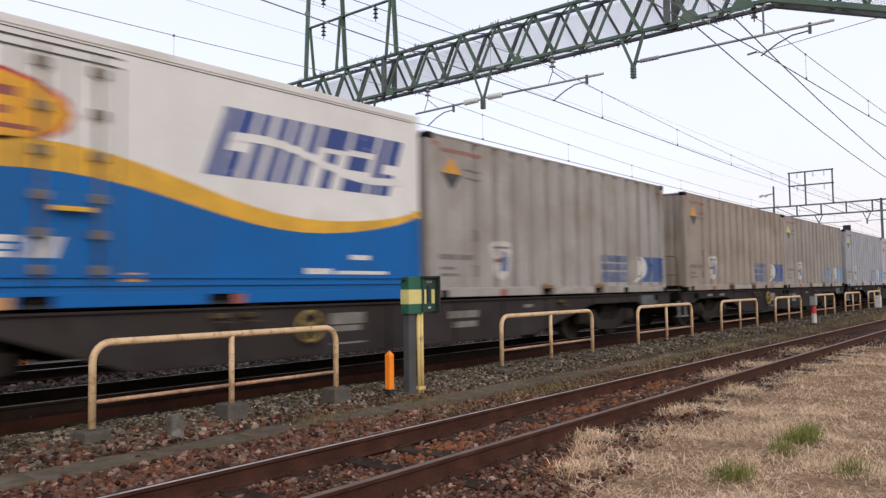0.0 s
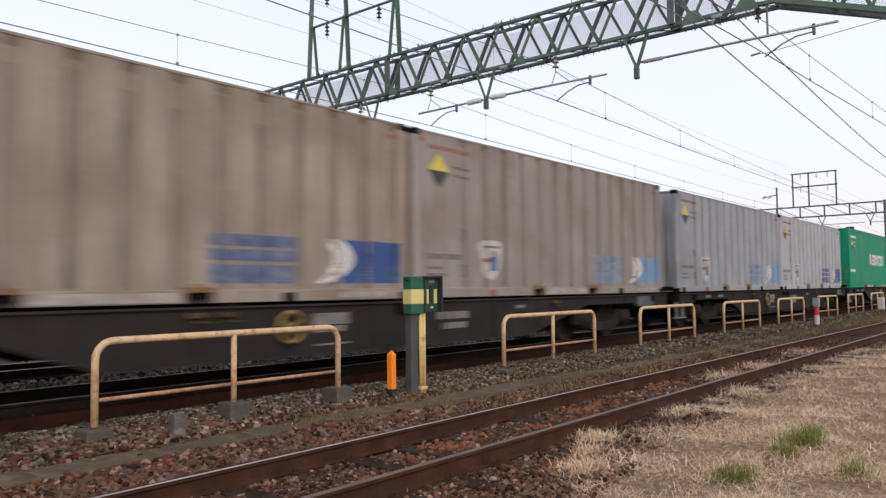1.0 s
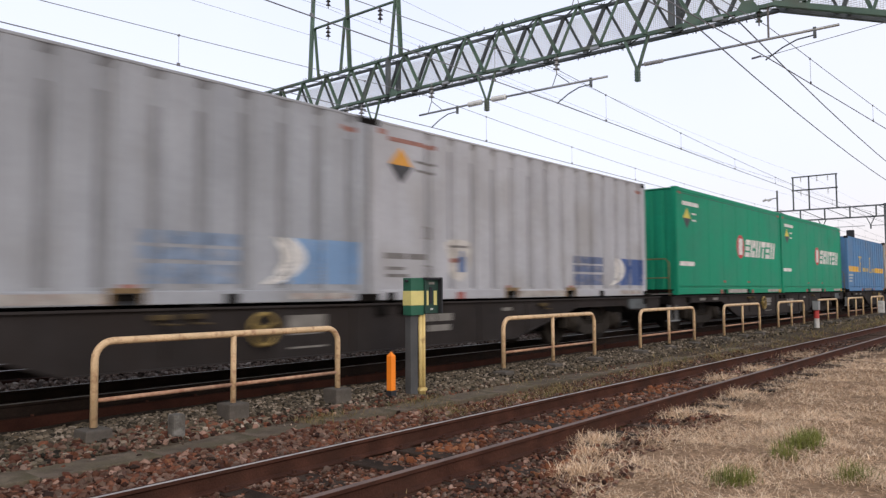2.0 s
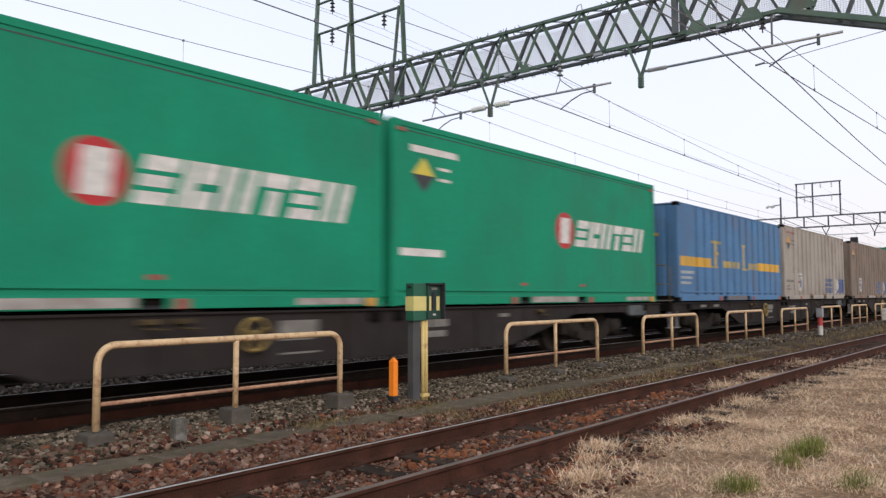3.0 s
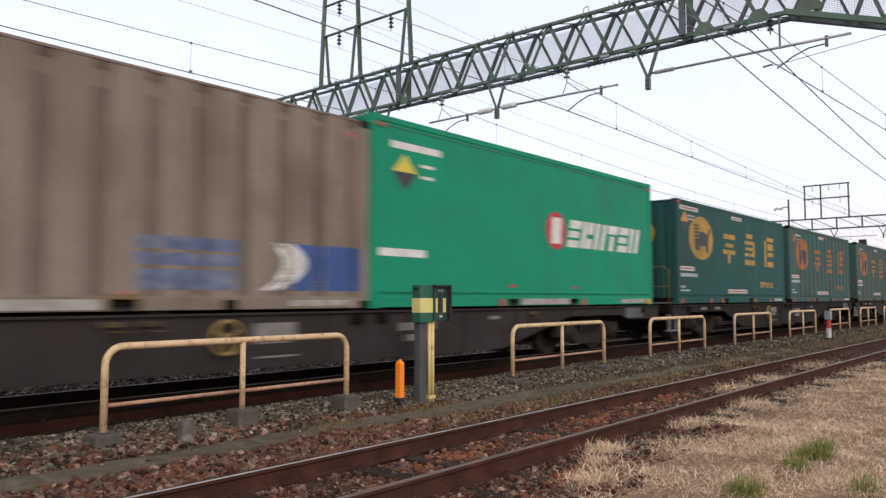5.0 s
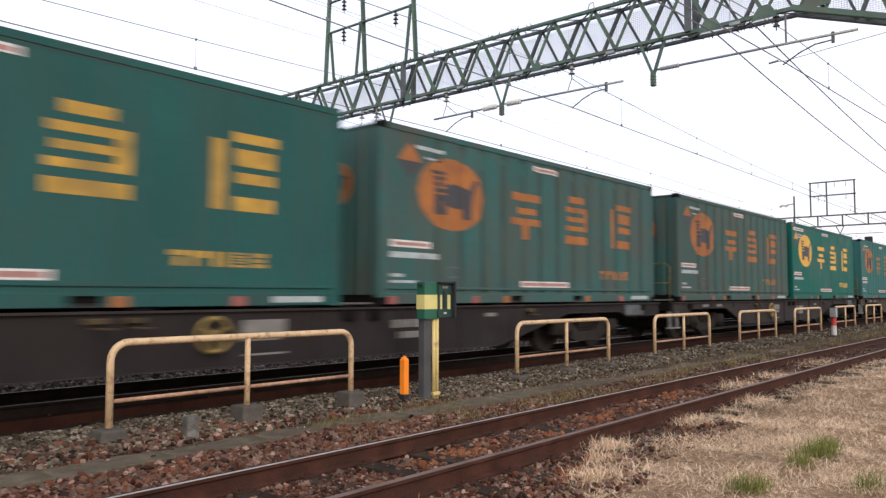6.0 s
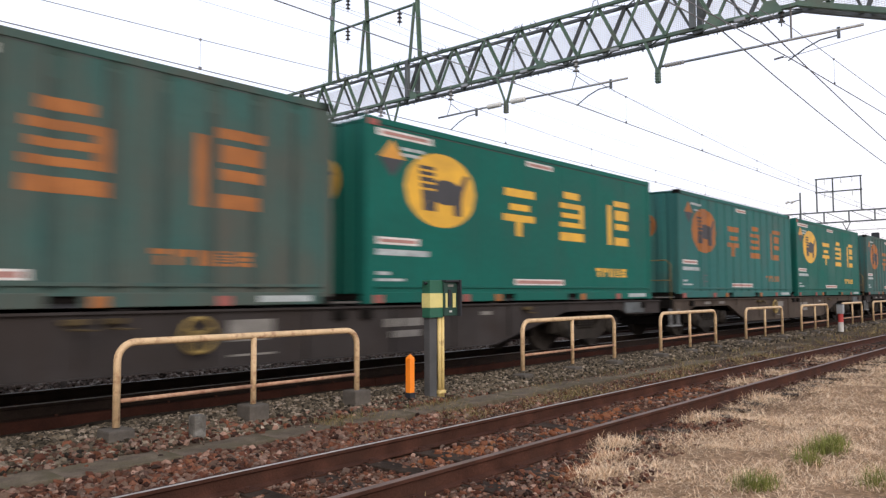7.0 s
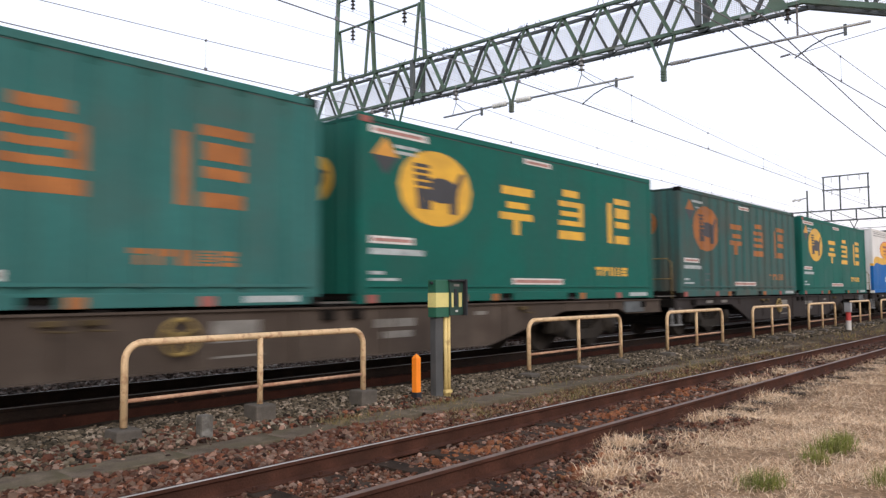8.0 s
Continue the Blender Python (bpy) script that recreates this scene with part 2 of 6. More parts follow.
def gz(y):
    return np.interp(y, PROFILE_Y, PROFILE_Z)


def lump(x, y, a=0.03):
    return a * noise.noise((x * 0.9, y * 0.9, 3.1)) + a * 0.5 * noise.noise((x * 2.7, y * 2.7, 8.4))


def ground_sheet():
    xs = np.unique(np.concatenate([[-4000, -800, -200, -60, -20, -8], np.arange(-2, 24, 0.25), np.arange(24, 60, 1.0), [75, 100, 150, 300, 900, 4000]]))
    ys = np.unique(np.concatenate([[-4000, -900, -200, -50, -15, -6], np.arange(-3, 8.4, 0.2), np.arange(8.4, 17, 0.4), [20, 30, 60, 150, 500, 1500, 4000]]))
    V = []
    for x in xs:
        for y in ys:
            near = -3 < x < 60 and -4 < y < 17
            V.append((x, y, gz(y) + (lump(x, y, 0.03 if y > 3.3 else 0.07) if near else 0)))
    k = len(ys)
    F = [(i * k + j, (i + 1) * k + j, (i + 1) * k + j + 1, i * k + j + 1) for i in range(len(xs) - 1) for j in range(k - 1)]
    m = bpy.data.materials.new("trackside ground")
    m.use_nodes = True
    n, l = m.node_tree.nodes, m.node_tree.links
    b = n["Principled BSDF"]
    b.inputs["Roughness"].default_value = 0.95
    b.inputs["Specular IOR Level"].default_value = 0.05
    g = n.new("ShaderNodeNewGeometry")
    s = n.new("ShaderNodeSeparateXYZ")
    l.new(g.outputs["Position"], s.inputs[0])
    wob = n.new("ShaderNodeTexNoise")
    wob.inputs["Scale"].default_value, wob.inputs["Detail"].default_value = 1.3, 5
    l.new(g.outputs["Position"], wob.inputs["Vector"])
    ma = n.new("ShaderNodeMath")
    ma.operation = "MULTIPLY_ADD"
    ma.inputs[1].default_value = 0.7
    l.new(wob.outputs[0], ma.inputs[0])
    l.new(s.outputs["Y"], ma.inputs[2])
    mr = n.new("ShaderNodeMapRange")
    mr.inputs[1].default_value, mr.inputs[2].default_value = 0.0, 24.0
    l.new(ma.outputs[0], mr.inputs[0])
    r = n.new("ShaderNodeValToRGB")
    # bands past y 8 are darkened to hold the shade under the train
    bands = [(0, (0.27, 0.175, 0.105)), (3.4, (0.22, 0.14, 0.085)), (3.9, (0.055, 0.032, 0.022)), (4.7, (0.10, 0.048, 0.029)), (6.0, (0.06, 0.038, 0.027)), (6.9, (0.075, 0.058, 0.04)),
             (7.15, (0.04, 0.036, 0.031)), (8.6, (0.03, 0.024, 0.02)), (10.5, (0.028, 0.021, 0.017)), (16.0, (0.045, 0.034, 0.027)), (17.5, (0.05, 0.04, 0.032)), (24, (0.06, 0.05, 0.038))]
    els = r.color_ramp.elements
    for i, (y, c) in enumerate(bands):
        el = els[i] if i < 2 else els.new(1.0)
        el.position, el.color = y / 24.0, (*c, 1)
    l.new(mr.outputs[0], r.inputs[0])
    vo = n.new("ShaderNodeTexVoronoi")
    vo.inputs["Scale"].default_value = 22
    l.new(g.outputs["Position"], vo.inputs["Vector"])
    hs = n.new("ShaderNodeMapRange")
    hs.inputs[3].default_value, hs.inputs[4].default_value = 0.55, 1.35
    sp = n.new("ShaderNodeSeparateColor")
    l.new(vo.outputs["Color"], sp.inputs[0])
    l.new(sp.outputs[0], hs.inputs[0])
    mx = n.new("ShaderNodeMix")
    mx.data_type, mx.blend_type = "RGBA", "MULTIPLY"
    mx.inputs[0].default_value = 0.8
    l.new(r.outputs[0], mx.inputs[6])
    l.new(hs.outputs[0], mx.inputs[7])
    l.new(mx.outputs[2], b.inputs["Base Color"])
    bp = n.new("ShaderNodeBump")
    bp.inputs["Strength"].default_value, bp.inputs["Distance"].default_value = 0.6, 0.03
    l.new(vo.outputs["Distance"], bp.inputs["Height"])
    l.new(bp.outputs[0], b.inputs["Normal"])
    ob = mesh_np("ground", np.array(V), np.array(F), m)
    tagged(ob, "uneven trackside ground of dirt, gravel and dry grass", "ground", kind="structure")


ground_sheet()

# ---- tracks ----
RAIL = [(-0.064, 0), (0.064, 0), (0.064, 0.012), (0.012, 0.028), (0.009, 0.115), (0.033, 0.128), (0.033, 0.153),
        (-0.033, 0.153), (-0.033, 0.128), (-0.009, 0.115), (-0.012, 0.028), (-0.064, 0.012)]


def track(label, cy, top, polished, sleeper_mat, sleeper_len, board, dull=None):
    t = tagged(new("railway_track"), label, "railway track", kind="structure")
    t.location = (0, cy, top)
    for s in (-0.565, 0.565):
        bm = bmesh.new()
        extrude(bm, [(u, v - 0.153) for u, v in RAIL], lambda u, v, d: (d, s + u, v), (-120, 220))
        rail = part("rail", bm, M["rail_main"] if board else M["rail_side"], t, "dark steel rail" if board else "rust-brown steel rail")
        # on the siding's far rail a bright half-width strip paints the highlight
        bm = bmesh.new()
        box(bm, (-120, s - 0.030, -0.003), (220, s + 0.030 if dull is None or s < 0 else s - 0.002, 0.0025))
        part("running_surface", bm, dull if dull and s < 0 else polished, rail, "worn running surface")
    bm = bmesh.new()
    box(bm, (-0.11, -sleeper_len / 2, -0.30), (0.11, sleeper_len / 2, -0.156 if board else -0.145), 0.012)
    sl = part("sleeper", bm, sleeper_mat, t)
    sl.location = (-3, 0, 0)
    plate = None
    for i in range(1, 70):
        again(sl, pose(-3 + 0.64 * i, random.uniform(-0.03, 0.03), random.uniform(-0.008, 0.004), 0, 0, random.uniform(-1, 1)))
    for i in range(0, 34):
        for s in (-0.565, 0.565):
            if plate is None:
                bm = bmesh.new()
                box(bm, (-0.08, -0.13, -0.158), (0.08, 0.13, -0.146 if board else -0.133))
                for k in (-0.09, 0.09):
                    disc(bm, (0.03 if k > 0 else -0.03, k, -0.135 if board else -0.122), (0, 0, 1), 0.018, 0.03, 6)
                plate = part("tie_plate", bm, M["rail_side"], t)
                plate.location = (-3 + 0.64 * 6, s, 0)
            else:
                again(plate, pose(-3 + 0.64 * (i + 6), s, 0))
    # dark brown strip added along the near side of each main line
    if board:
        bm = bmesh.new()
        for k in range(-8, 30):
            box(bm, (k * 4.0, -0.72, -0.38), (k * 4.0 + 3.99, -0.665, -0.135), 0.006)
        part("retaining_board", bm, M["board"], t, "dark brown strip along the rail")
    return t


MAIN_Y, SIDE_Y, FAR_Y = 9.055, 4.431, 12.75
track("main line track with dark steel rails on ballast", MAIN_Y, 0.0, M["rail_main_top"], M["sleeper_concrete"], 1.3, True)
track("rusty siding track with wooden sleepers in brown ballast", SIDE_Y, -0.2, M["rail_top"], M["sleeper_wood"], 2.1, False, M["rail_rust_top"])
track("second main line track beyond the train", FAR_Y, 0.0, M["rail_main_top"], M["sleeper_concrete"], 1.3, True)


# ---- fences ----
def fence(x, label, block_z):
    f = tagged(new("guard_fence"), label, "fence", "cream tube fences beside the track")
    f.location = (x, 6.9, 0)
    L, r, top = 3.0, 0.035, 0.70
    bm = bmesh.new()
    pts = [(0, 0, -0.08), (0, 0, top - 0.17)]
    pts += [(0.17 - 0.17 * math.cos(a), 0, top - 0.17 + 0.17 * math.sin(a)) for a in [math.pi / 2 * k / 6 for k in range(1, 7)]]
    pts += [(L - p[0], 0, p[2]) for p in pts[::-1]]
    tube(bm, pts, r, 12)
    part("frame", bm, M["fence"], f, smooth=True)
    bm = bmesh.new()
    tube(bm, [(L / 2, 0, -0.08), (L / 2, 0, top - 0.01)], 0.031, 12)
    part("middle_post", bm, M["fence"], f, smooth=True)
    for a in (0.02, L / 2 + 0.02):
        bm = bmesh.new()
        tube(bm, [(a, 0, 0.16), (a + L / 2 - 0.04, 0, 0.16)], 0.02, 10)
        part("lower_rail", bm, M["fence_rust"], f, "rusting lower rail", True)
    foot = None
    for a in (0, L / 2, L):
        if foot is None:
            bm = bmesh.new()
            box(bm, (-0.125, -0.125, -0.36), (0.125, 0.125, -0.06), 0.02)
            foot = part("foot_block", bm, M["concrete"], f, "weathered concrete foot block")
            foot.location = (a, 0, -0.03 if block_z > 0 else block_z)
        else:
            again(foot, pose(a, 0, block_z, 0, 0, random.uniform(-4, 4)))
    return f


first = fence(3.3, "cream painted tube fence with rust on concrete blocks", 0.03)
copy_thing(first, pose(-1.7, 6.9, 0))
second = fence(9.84, "cream painted tube fence with feet buried in ballast", -0.07)
for x in (14.84, 19.9, 24.78, 29.72, 34.7, 39.6, 44.6, 49.6):
    copy_thing(second, pose(x, 6.9, 0.0012 * (x - 9)))


# ---- concrete cable trough beside the siding ----
def cable_trough():
    t = tagged(new("cable_trough"), "weathered concrete cable trough covers along the track", "cable trough", kind="structure")
    t.location = (0, 6.25, -0.246)
    bm = bmesh.new()
    box(bm, (-0.498, -0.21, -0.08), (0.498, 0.21, 0.0), 0.012)
    lid = part("cover_slab", bm, M["trough"], t)
    for i in range(-2, 46):
        m = pose(i, random.uniform(-0.012, 0.012), -0.0022 * max(0, i - 6) + random.uniform(-0.006, 0.004), random.uniform(-0.8, 0.8), random.uniform(-0.4, 0.4), random.uniform(-0.5, 0.5))
        if i == -2:
            lid.matrix_basis = m
        else:
            again(lid, m)


M["trough"] = mat("mossy worn concrete slab", (0.158, 0.124, 0.094), 0.95, var=0.5, scale=5, stain=(0.085, 0.075, 0.042), stain_amount=0.6, stain_scale=3, bump=0.8, objvar=0.15, spec=0.1)
cable_trough()


# ---- gantries ----
def insulator(bm, p, n=3, r=0.075, step=0.11):
    x, y, z = p
    tube(bm, [(x, y, z + 0.1), (x, y, z - step * n - 0.06)], 0.014, 6)
    for k in range(n):
        disc(bm, (x, y, z - step * (k + 0.5)), (0, 0, 1), r, 0.035, 12, r * 0.5)
        disc(bm, (x, y, z - step * (k + 0.5) + 0.035), (0, 0, 1), 0.035, 0.05, 8)


def rod_insulator(bm, a, b, r=0.055):
    a, b = Vector(a), Vector(b)
    pts, rs = [], []
    for k in range(15):
        pts.append(a.lerp(b, k / 14))
        rs.append(r * (0.55 if k in (0, 14) else 1.0 if k % 2 else 0.72))
    tube(bm, pts, rs, 10)


def gantry(X, label):
    g = tagged(new("catenary_gantry"), label, "gantry", "overhead line gantries")
    g.location = (X, 0, 0)
    Z0, Z1, W, Y0, Y1 = 6.72, 7.78, 0.42, 4.08, 24.0
    KNEE = Z0 - 0.36 * (Y0 - 0.9)   # the lower chord drops towards the column
    # front chords are green, rear ones the darker steel
    for dx in (0.0, W):
        for z, nm in ((Z0, "lower_chord"), (Z1, "upper_chord")):
            bm = bmesh.new()
            angle_bar(bm, (dx, Y0, z), (dx, Y1, z), 0.10 if dx == 0 else 0.09, 0.014)
            if nm == "lower_chord":
                angle_bar(bm, (dx, Y0 + 0.05, z), (dx, 0.9, KNEE), 0.10, 0.014)
            else:
                angle_bar(bm, (dx, Y0, z), (dx, 0.9, z), 0.10, 0.014)
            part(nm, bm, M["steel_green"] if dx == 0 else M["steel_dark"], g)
    step = 1.09

    def low(y):
        return Z0 if y > Y0 else Z0 - (Z0 - KNEE) * (Y0 - y) / (Y0 - 0.9)

    for k in range(-3, 17):
        y = 4.63 + step * k
        for dx, off in ((0.0, 0.0), (W, step * 0.55)):
            v = y + off
            for top, w in ((v + step / 2, 0.065), (v - step / 2, 0.045)):
                bm = bmesh.new()
                angle_bar(bm, (dx, v, low(v)), (dx, top, Z1), w if dx == 0 else 0.11 - w, 0.01)
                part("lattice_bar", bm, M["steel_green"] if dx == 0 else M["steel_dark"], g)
        for u, lo in ((y, True), (y + step / 2, False)):
            z = low(u) if lo else Z1
            bm = bmesh.new()
            beam(bm, (0, u, z), (W, u + step / 2, low(u + step / 2) if lo else Z1), 0.04, 0.012)
            beam(bm, (W, u + step / 2, low(u + step / 2) if lo else Z1), (0, u + step, low(u + step) if lo else Z1), 0.04, 0.012)
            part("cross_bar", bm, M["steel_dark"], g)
    for y in (14.55, 6.2):
        bm = bmesh.new()
        for dx in (0, W):
            beam(bm, (dx, y, Z0), (dx, y, Z1), 0.11)
        part("splice_post", bm, M["steel_dark"], g)
    for y, s in ((5.72, 1.0), (4.63, 1.0), (3.7, 1.1), (10.0, 0.6), (14.3, 0.6)):
        bm = bmesh.new()
        extrude(bm, [(y - 0.24 * s, Z0 - 0.10), (y + 0.24 * s, Z0 - 0.10), (y + 0.2 * s, Z0 + 0.02), (y + 0.1 * s, Z0 + 0.17 * s), (y - 0.1 * s, Z0 + 0.17 * s), (y - 0.2 * s, Z0 + 0.02)], lambda u, v, d: (d, u, v), (-0.045, -0.03))
        part("gusset_plate", bm, M["steel_green"], g)
    # columns outside the tracks
    for y in (0.9, 24.0):
        bm = bmesh.new()
        for dx in (0, W):
            beam(bm, (dx, y, -0.5), (dx, y, Z1), 0.12)
        for q in range(12):
            z = -0.3 + q * 0.66
            beam(bm, (0, y, z), (W, y, z + 0.6), 0.04)
        if y > 1:
            part("column", bm, M["steel_green"], g)
        else:
            bm.free()
    bm = bmesh.new()
    for dx in (0, W):
        beam(bm, (dx, 0.9, KNEE), (dx, -1.4, KNEE - 0.8), 0.12)
        beam(bm, (dx, 0.9, Z1), (dx, -1.4, Z1), 0.12)
        beam(bm, (dx, -1.4, -0.5), (dx, -1.4, Z1), 0.14)
    part("column", bm, M["steel_green"], g)
    # netting along the rear face
    bm = bmesh.new()
    # the mesh fills the rear face down to the sloping chord
    for q in range(372):
        y = 1.2 + q * 0.048
        beam(bm, (W + 0.06, y, low(y) + 0.02), (W + 0.06, y, Z1 - 0.08), 0.008)
    for q in range(50):
        z = KNEE + q * 0.042
        if z < Z1 - 0.08:
            beam(bm, (W + 0.06, 1.2, z), (W + 0.06, 19 if z > Z0 else Y0 - (Z0 - z) / 0.36, z), 0.010)
    part("netting", bm, M["net"], g, "grey wire bird netting")
    # hanging V brackets, arms and steady arms
    for y in (15.15, 11.09, 7.0):
        bm = bmesh.new()
        angle_bar(bm, (0, y + 0.3, Z0), (0, y, 5.98), 0.06, 0.01)
        angle_bar(bm, (0, y - 0.26, Z0), (0, y, 5.98), 0.08, 0.012)
        beam(bm, (0, y, 6.0), (0, y, 5.70), 0.09)
        for q in range(4):
            beam(bm, (-0.06, y, 5.73 + q * 0.06), (0.06, y, 5.73 + q * 0.06), 0.1, 0.02)
        part("hanging_bracket", bm, M["steel_green"], g)
    for y0, d, ln, zz in ((11.09, 1, 2.28, 5.94), (11.09, -1, 3.37, 5.95), (7.0, -1, 4.0, 6.03), (15.15, 1, 3.0, 6.0)):
        bm = bmesh.new()
        tube(bm, [(0, y0 + d * 0.1, zz + 0.02), (0, y0 + d * ln, zz)], 0.027, 8)
        arm = part("cantilever_arm", bm, M["galv"], g, smooth=True)
        bm = bmesh.new()
        rod_insulator(bm, (0, y0 + d * 0.15, zz + 0.02), (0, y0 + d * 0.60, zz + 0.015), 0.075 if y0 == 11.09 else 0.05)
        part("rod_insulator", bm, M["porcelain"] if y0 == 11.09 else M["porcelain_mid"], arm, "ribbed porcelain insulator")
        # steady arm down to the contact wire
        yh = y0 + d * (ln - 0.42 if d < 0 else ln * 0.42)
        yt = yh + (0.9 if d < 0 or y0 > 0 else -0.9)
        bm = bmesh.new()
        beam(bm, (0, yh, zz + 0.05), (0, yh, zz - 0.16), 0.05)
        tube(bm, [(0, yh, zz - 0.10), (0, yh + 0.35 * (yt - yh), zz - 0.12), (0, yh + 0.65 * (yt - yh), zz - 0.22), (0, yt, zz - 0.40)], 0.014, 6)
        part("steady_arm", bm, M["steel_dark"], arm)
    for y in (9.04, 12.93):
        bm = bmesh.new()
        insulator(bm, (0, y, Z0 - 0.06), 3, 0.085)
        part("insulator", bm, M["porcelain_mid"], g, "grey porcelain suspension insulator")
        bm = bmesh.new()
        tube(bm, [(0, y, 6.26), (0, y + 0.13, 5.95)], 0.01, 5)
        tube(bm, [(0, y, 6.26), (0, y - 0.36, 5.97)], 0.01, 5)
        part("stay_rod", bm, M["steel_dark"], g)
    bm = bmesh.new()
    insulator(bm, (0.1, 4.45, Z0 - 0.02), 3, 0.07, 0.09)
    tube(bm, [(0, 4.25, Z0), (0, 4.25, 6.03)], 0.02, 6)
    part("insulator", bm, M["porcelain_dark"], g, "dark porcelain suspension insulator")
    bm = bmesh.new()
    tube(bm, [(0, 4.49, 5.72), (0, 4.30, 5.70), (0, 3.39, 5.79), (0, 0.9, 6.02)], 0.007, 5)
    tube(bm, [(0, 4.58, 5.71), (0, 4.40, 5.73)], 0.02, 6)
    part("pull_off_wire", bm, M["wire"], g, "thin pull-off wire with a clamp")
    for y in (16.25, 15.63):
        bm = bmesh.new()
        insulator(bm, (0, y, Z0 - 0.1 if y > 16 else 6.55), 2, 0.09, 0.12)
        tube(bm, [(0, y, 6.3), (0, y + 0.25, 5.98)], 0.012, 5)
        part("insulator", bm, M["porcelain_mid"], g, "grey porcelain suspension insulator")
    # feeder frames on top
    for y, s in ((17.73, 1), (16.33, -1), (14.26, -1)):
        bm = bmesh.new()
        angle_bar(bm, (0, y + 0.2 * s, Z1), (0, y + 0.02 * s, 10.9), 0.09, 0.014)
        angle_bar(bm, (0, y - 0.2 * s, Z1), (0, y - 0.01 * s, 9.4), 0.06, 0.012)
        part("feeder_post", bm, M["steel_green"], g)
    for z in (9.38, 10.35):
        bm = bmesh.new()
        angle_bar(bm, (0, 14.26, z), (0, 17.75, z), 0.075, 0.012)
        part("feeder_crossarm", bm, M["steel_green"], g)
        for y in (17.09, 14.86):
            bm = bmesh.new()
            insulator(bm, (0, y, z - 0.08), 3, 0.08, 0.12)
            part("insulator", bm, M["porcelain_dark"], g, "dark porcelain suspension insulator")
    # loose fittings on the upper chord
    bm = bmesh.new()
    tube(bm, [(0, 8.6, Z1), (0, 8.55, Z1 + 0.15), (0, 8.45, Z1 + 0.17), (0, 8.42, Z1)], 0.012, 6)
    part("grounding_loop", bm, M["galv"], g)
    # bristling bird spikes under the lower chords and on the upper ones
    bm = bmesh.new()
    for a in range(900):
        y, z, x = random.uniform(4.0, 18.5), random.choice((Z0 - 0.02, Z0 - 0.02, Z1 + 0.02)), random.choice((0.0, W))
        up = -1 if z < 7 else 1
        if noise.noise((y * 1.1, z, x)) < -0.05:
            continue
        beam(bm, (x, y, z), (x + random.uniform(-0.05, 0.05), y + random.uniform(-0.08, 0.08), z + up * random.uniform(0.03, 0.09)), 0.012)
    tagged(part("spike_strip", bm, M["steel_dark"], g, "bristling bird spikes"), kind="stuff")
    for y in (5.1, 7.9, 10.4, 12.3):
        bm = bmesh.new()
        box(bm, (-0.06, y, Z0 - 0.10), (0.02, y + 0.22, Z0 - 0.03), 0.01)
        part("junction_box", bm, M["galv"], g)
    return g


near_gantry = gantry(15.2, "green lattice steel gantry spanning the tracks")


def far_gantry(X):
    """A lighter gantry: one plane of posts and diagonals, with a box frame for the feeders."""
    g = tagged(new("catenary_gantry"), "slender distant steel gantry with a rectangular feeder frame", "gantry", "overhead line gantries")
    g.location = (X, 0, 0)
    Z0, Z1, Y0, Y1 = 6.65, 7.5, 0.6, 22.0
    for z, nm in ((Z0, "lower_chord"), (Z1, "upper_chord")):
        bm = bmesh.new()
        angle_bar(bm, (0, Y0, z), (0, Y1, z), 0.11, 0.02)
        part(nm, bm, M["steel_dark"], g)
    y = 18.0
    while y > Y0 + 1.8:
        bm = bmesh.new()
        beam(bm, (0, y, Z0), (0, y, Z1), 0.10)
        part("web_post", bm, M["steel_dark"], g)
        bm = bmesh.new()
        beam(bm, (0, y - 0.1, Z1), (0, y - 1.7, Z0), 0.05)
        part("web_diagonal", bm, M["steel_dark"], g)
        y -= 1.8
    for y in (Y0, Y1):
        bm = bmesh.new()
        beam(bm, (0, y, -0.5), (0, y, Z1 + 0.1), 0.24)
        part("column", bm, M["steel_dark"], g)
    for y in (16.7, 15.5, 13.5):
        bm = bmesh.new()
        beam(bm, (0, y, Z1), (0, y, 10.2), 0.10)
        part("feeder_post", bm, M["steel_dark"], g)
    for z in (9.12, 10.2):
        bm = bmesh.new()
        beam(bm, (0, 13.4, z), (0, 16.8, z), 0.10)
        part("feeder_crossarm", bm, M["steel_dark"], g)
        for y in (16.1, 14.1) + ((14.9,) if z > 10 else ()):
            bm = bmesh.new()
            insulator(bm, (0, y, z - 0.08), 3, 0.08, 0.12)
            part("insulator", bm, M["porcelain"], g)
    bm = bmesh.new()
    beam(bm, (0, 17.95, Z0), (0, 17.95, 9.25), 0.11)
    beam(bm, (0, 17.95, 8.65), (0, 19.0, 8.5), 0.07)
    part("side_post", bm, M["steel_dark"], g)
    for y in (18.4, 18.8):
        bm = bmesh.new()
        rod_insulator(bm, (0, y, 8.6), (0, y + 0.3, 8.45), 0.11)
        part("rod_insulator", bm, M["porcelain"], g)
    for y in (14.6, 11.2, 7.0):
        bm = bmesh.new()
        beam(bm, (0, y + 0.3, Z0), (0, y, 5.98), 0.06)
        beam(bm, (0, y - 0.3, Z0), (0, y, 5.98), 0.06)
        beam(bm, (0, y, 6.0), (0, y, 5.7), 0.1)
        br = part("hanging_bracket", bm, M["steel_dark"], g)
        bm = bmesh.new()
        tube(bm, [(0, y, 5.95), (0, y - 3.0, 5.95)], 0.03, 6)
        part("cantilever_arm", bm, M["galv"], br)
    bm = bmesh.new()
    beam(bm, (0, 10.2, 4.0), (0, 10.2, Z1 + 0.1), 0.16)
    part("drop_post", bm, M["steel_dark"], g)
    return g


far_gantry(65.2)


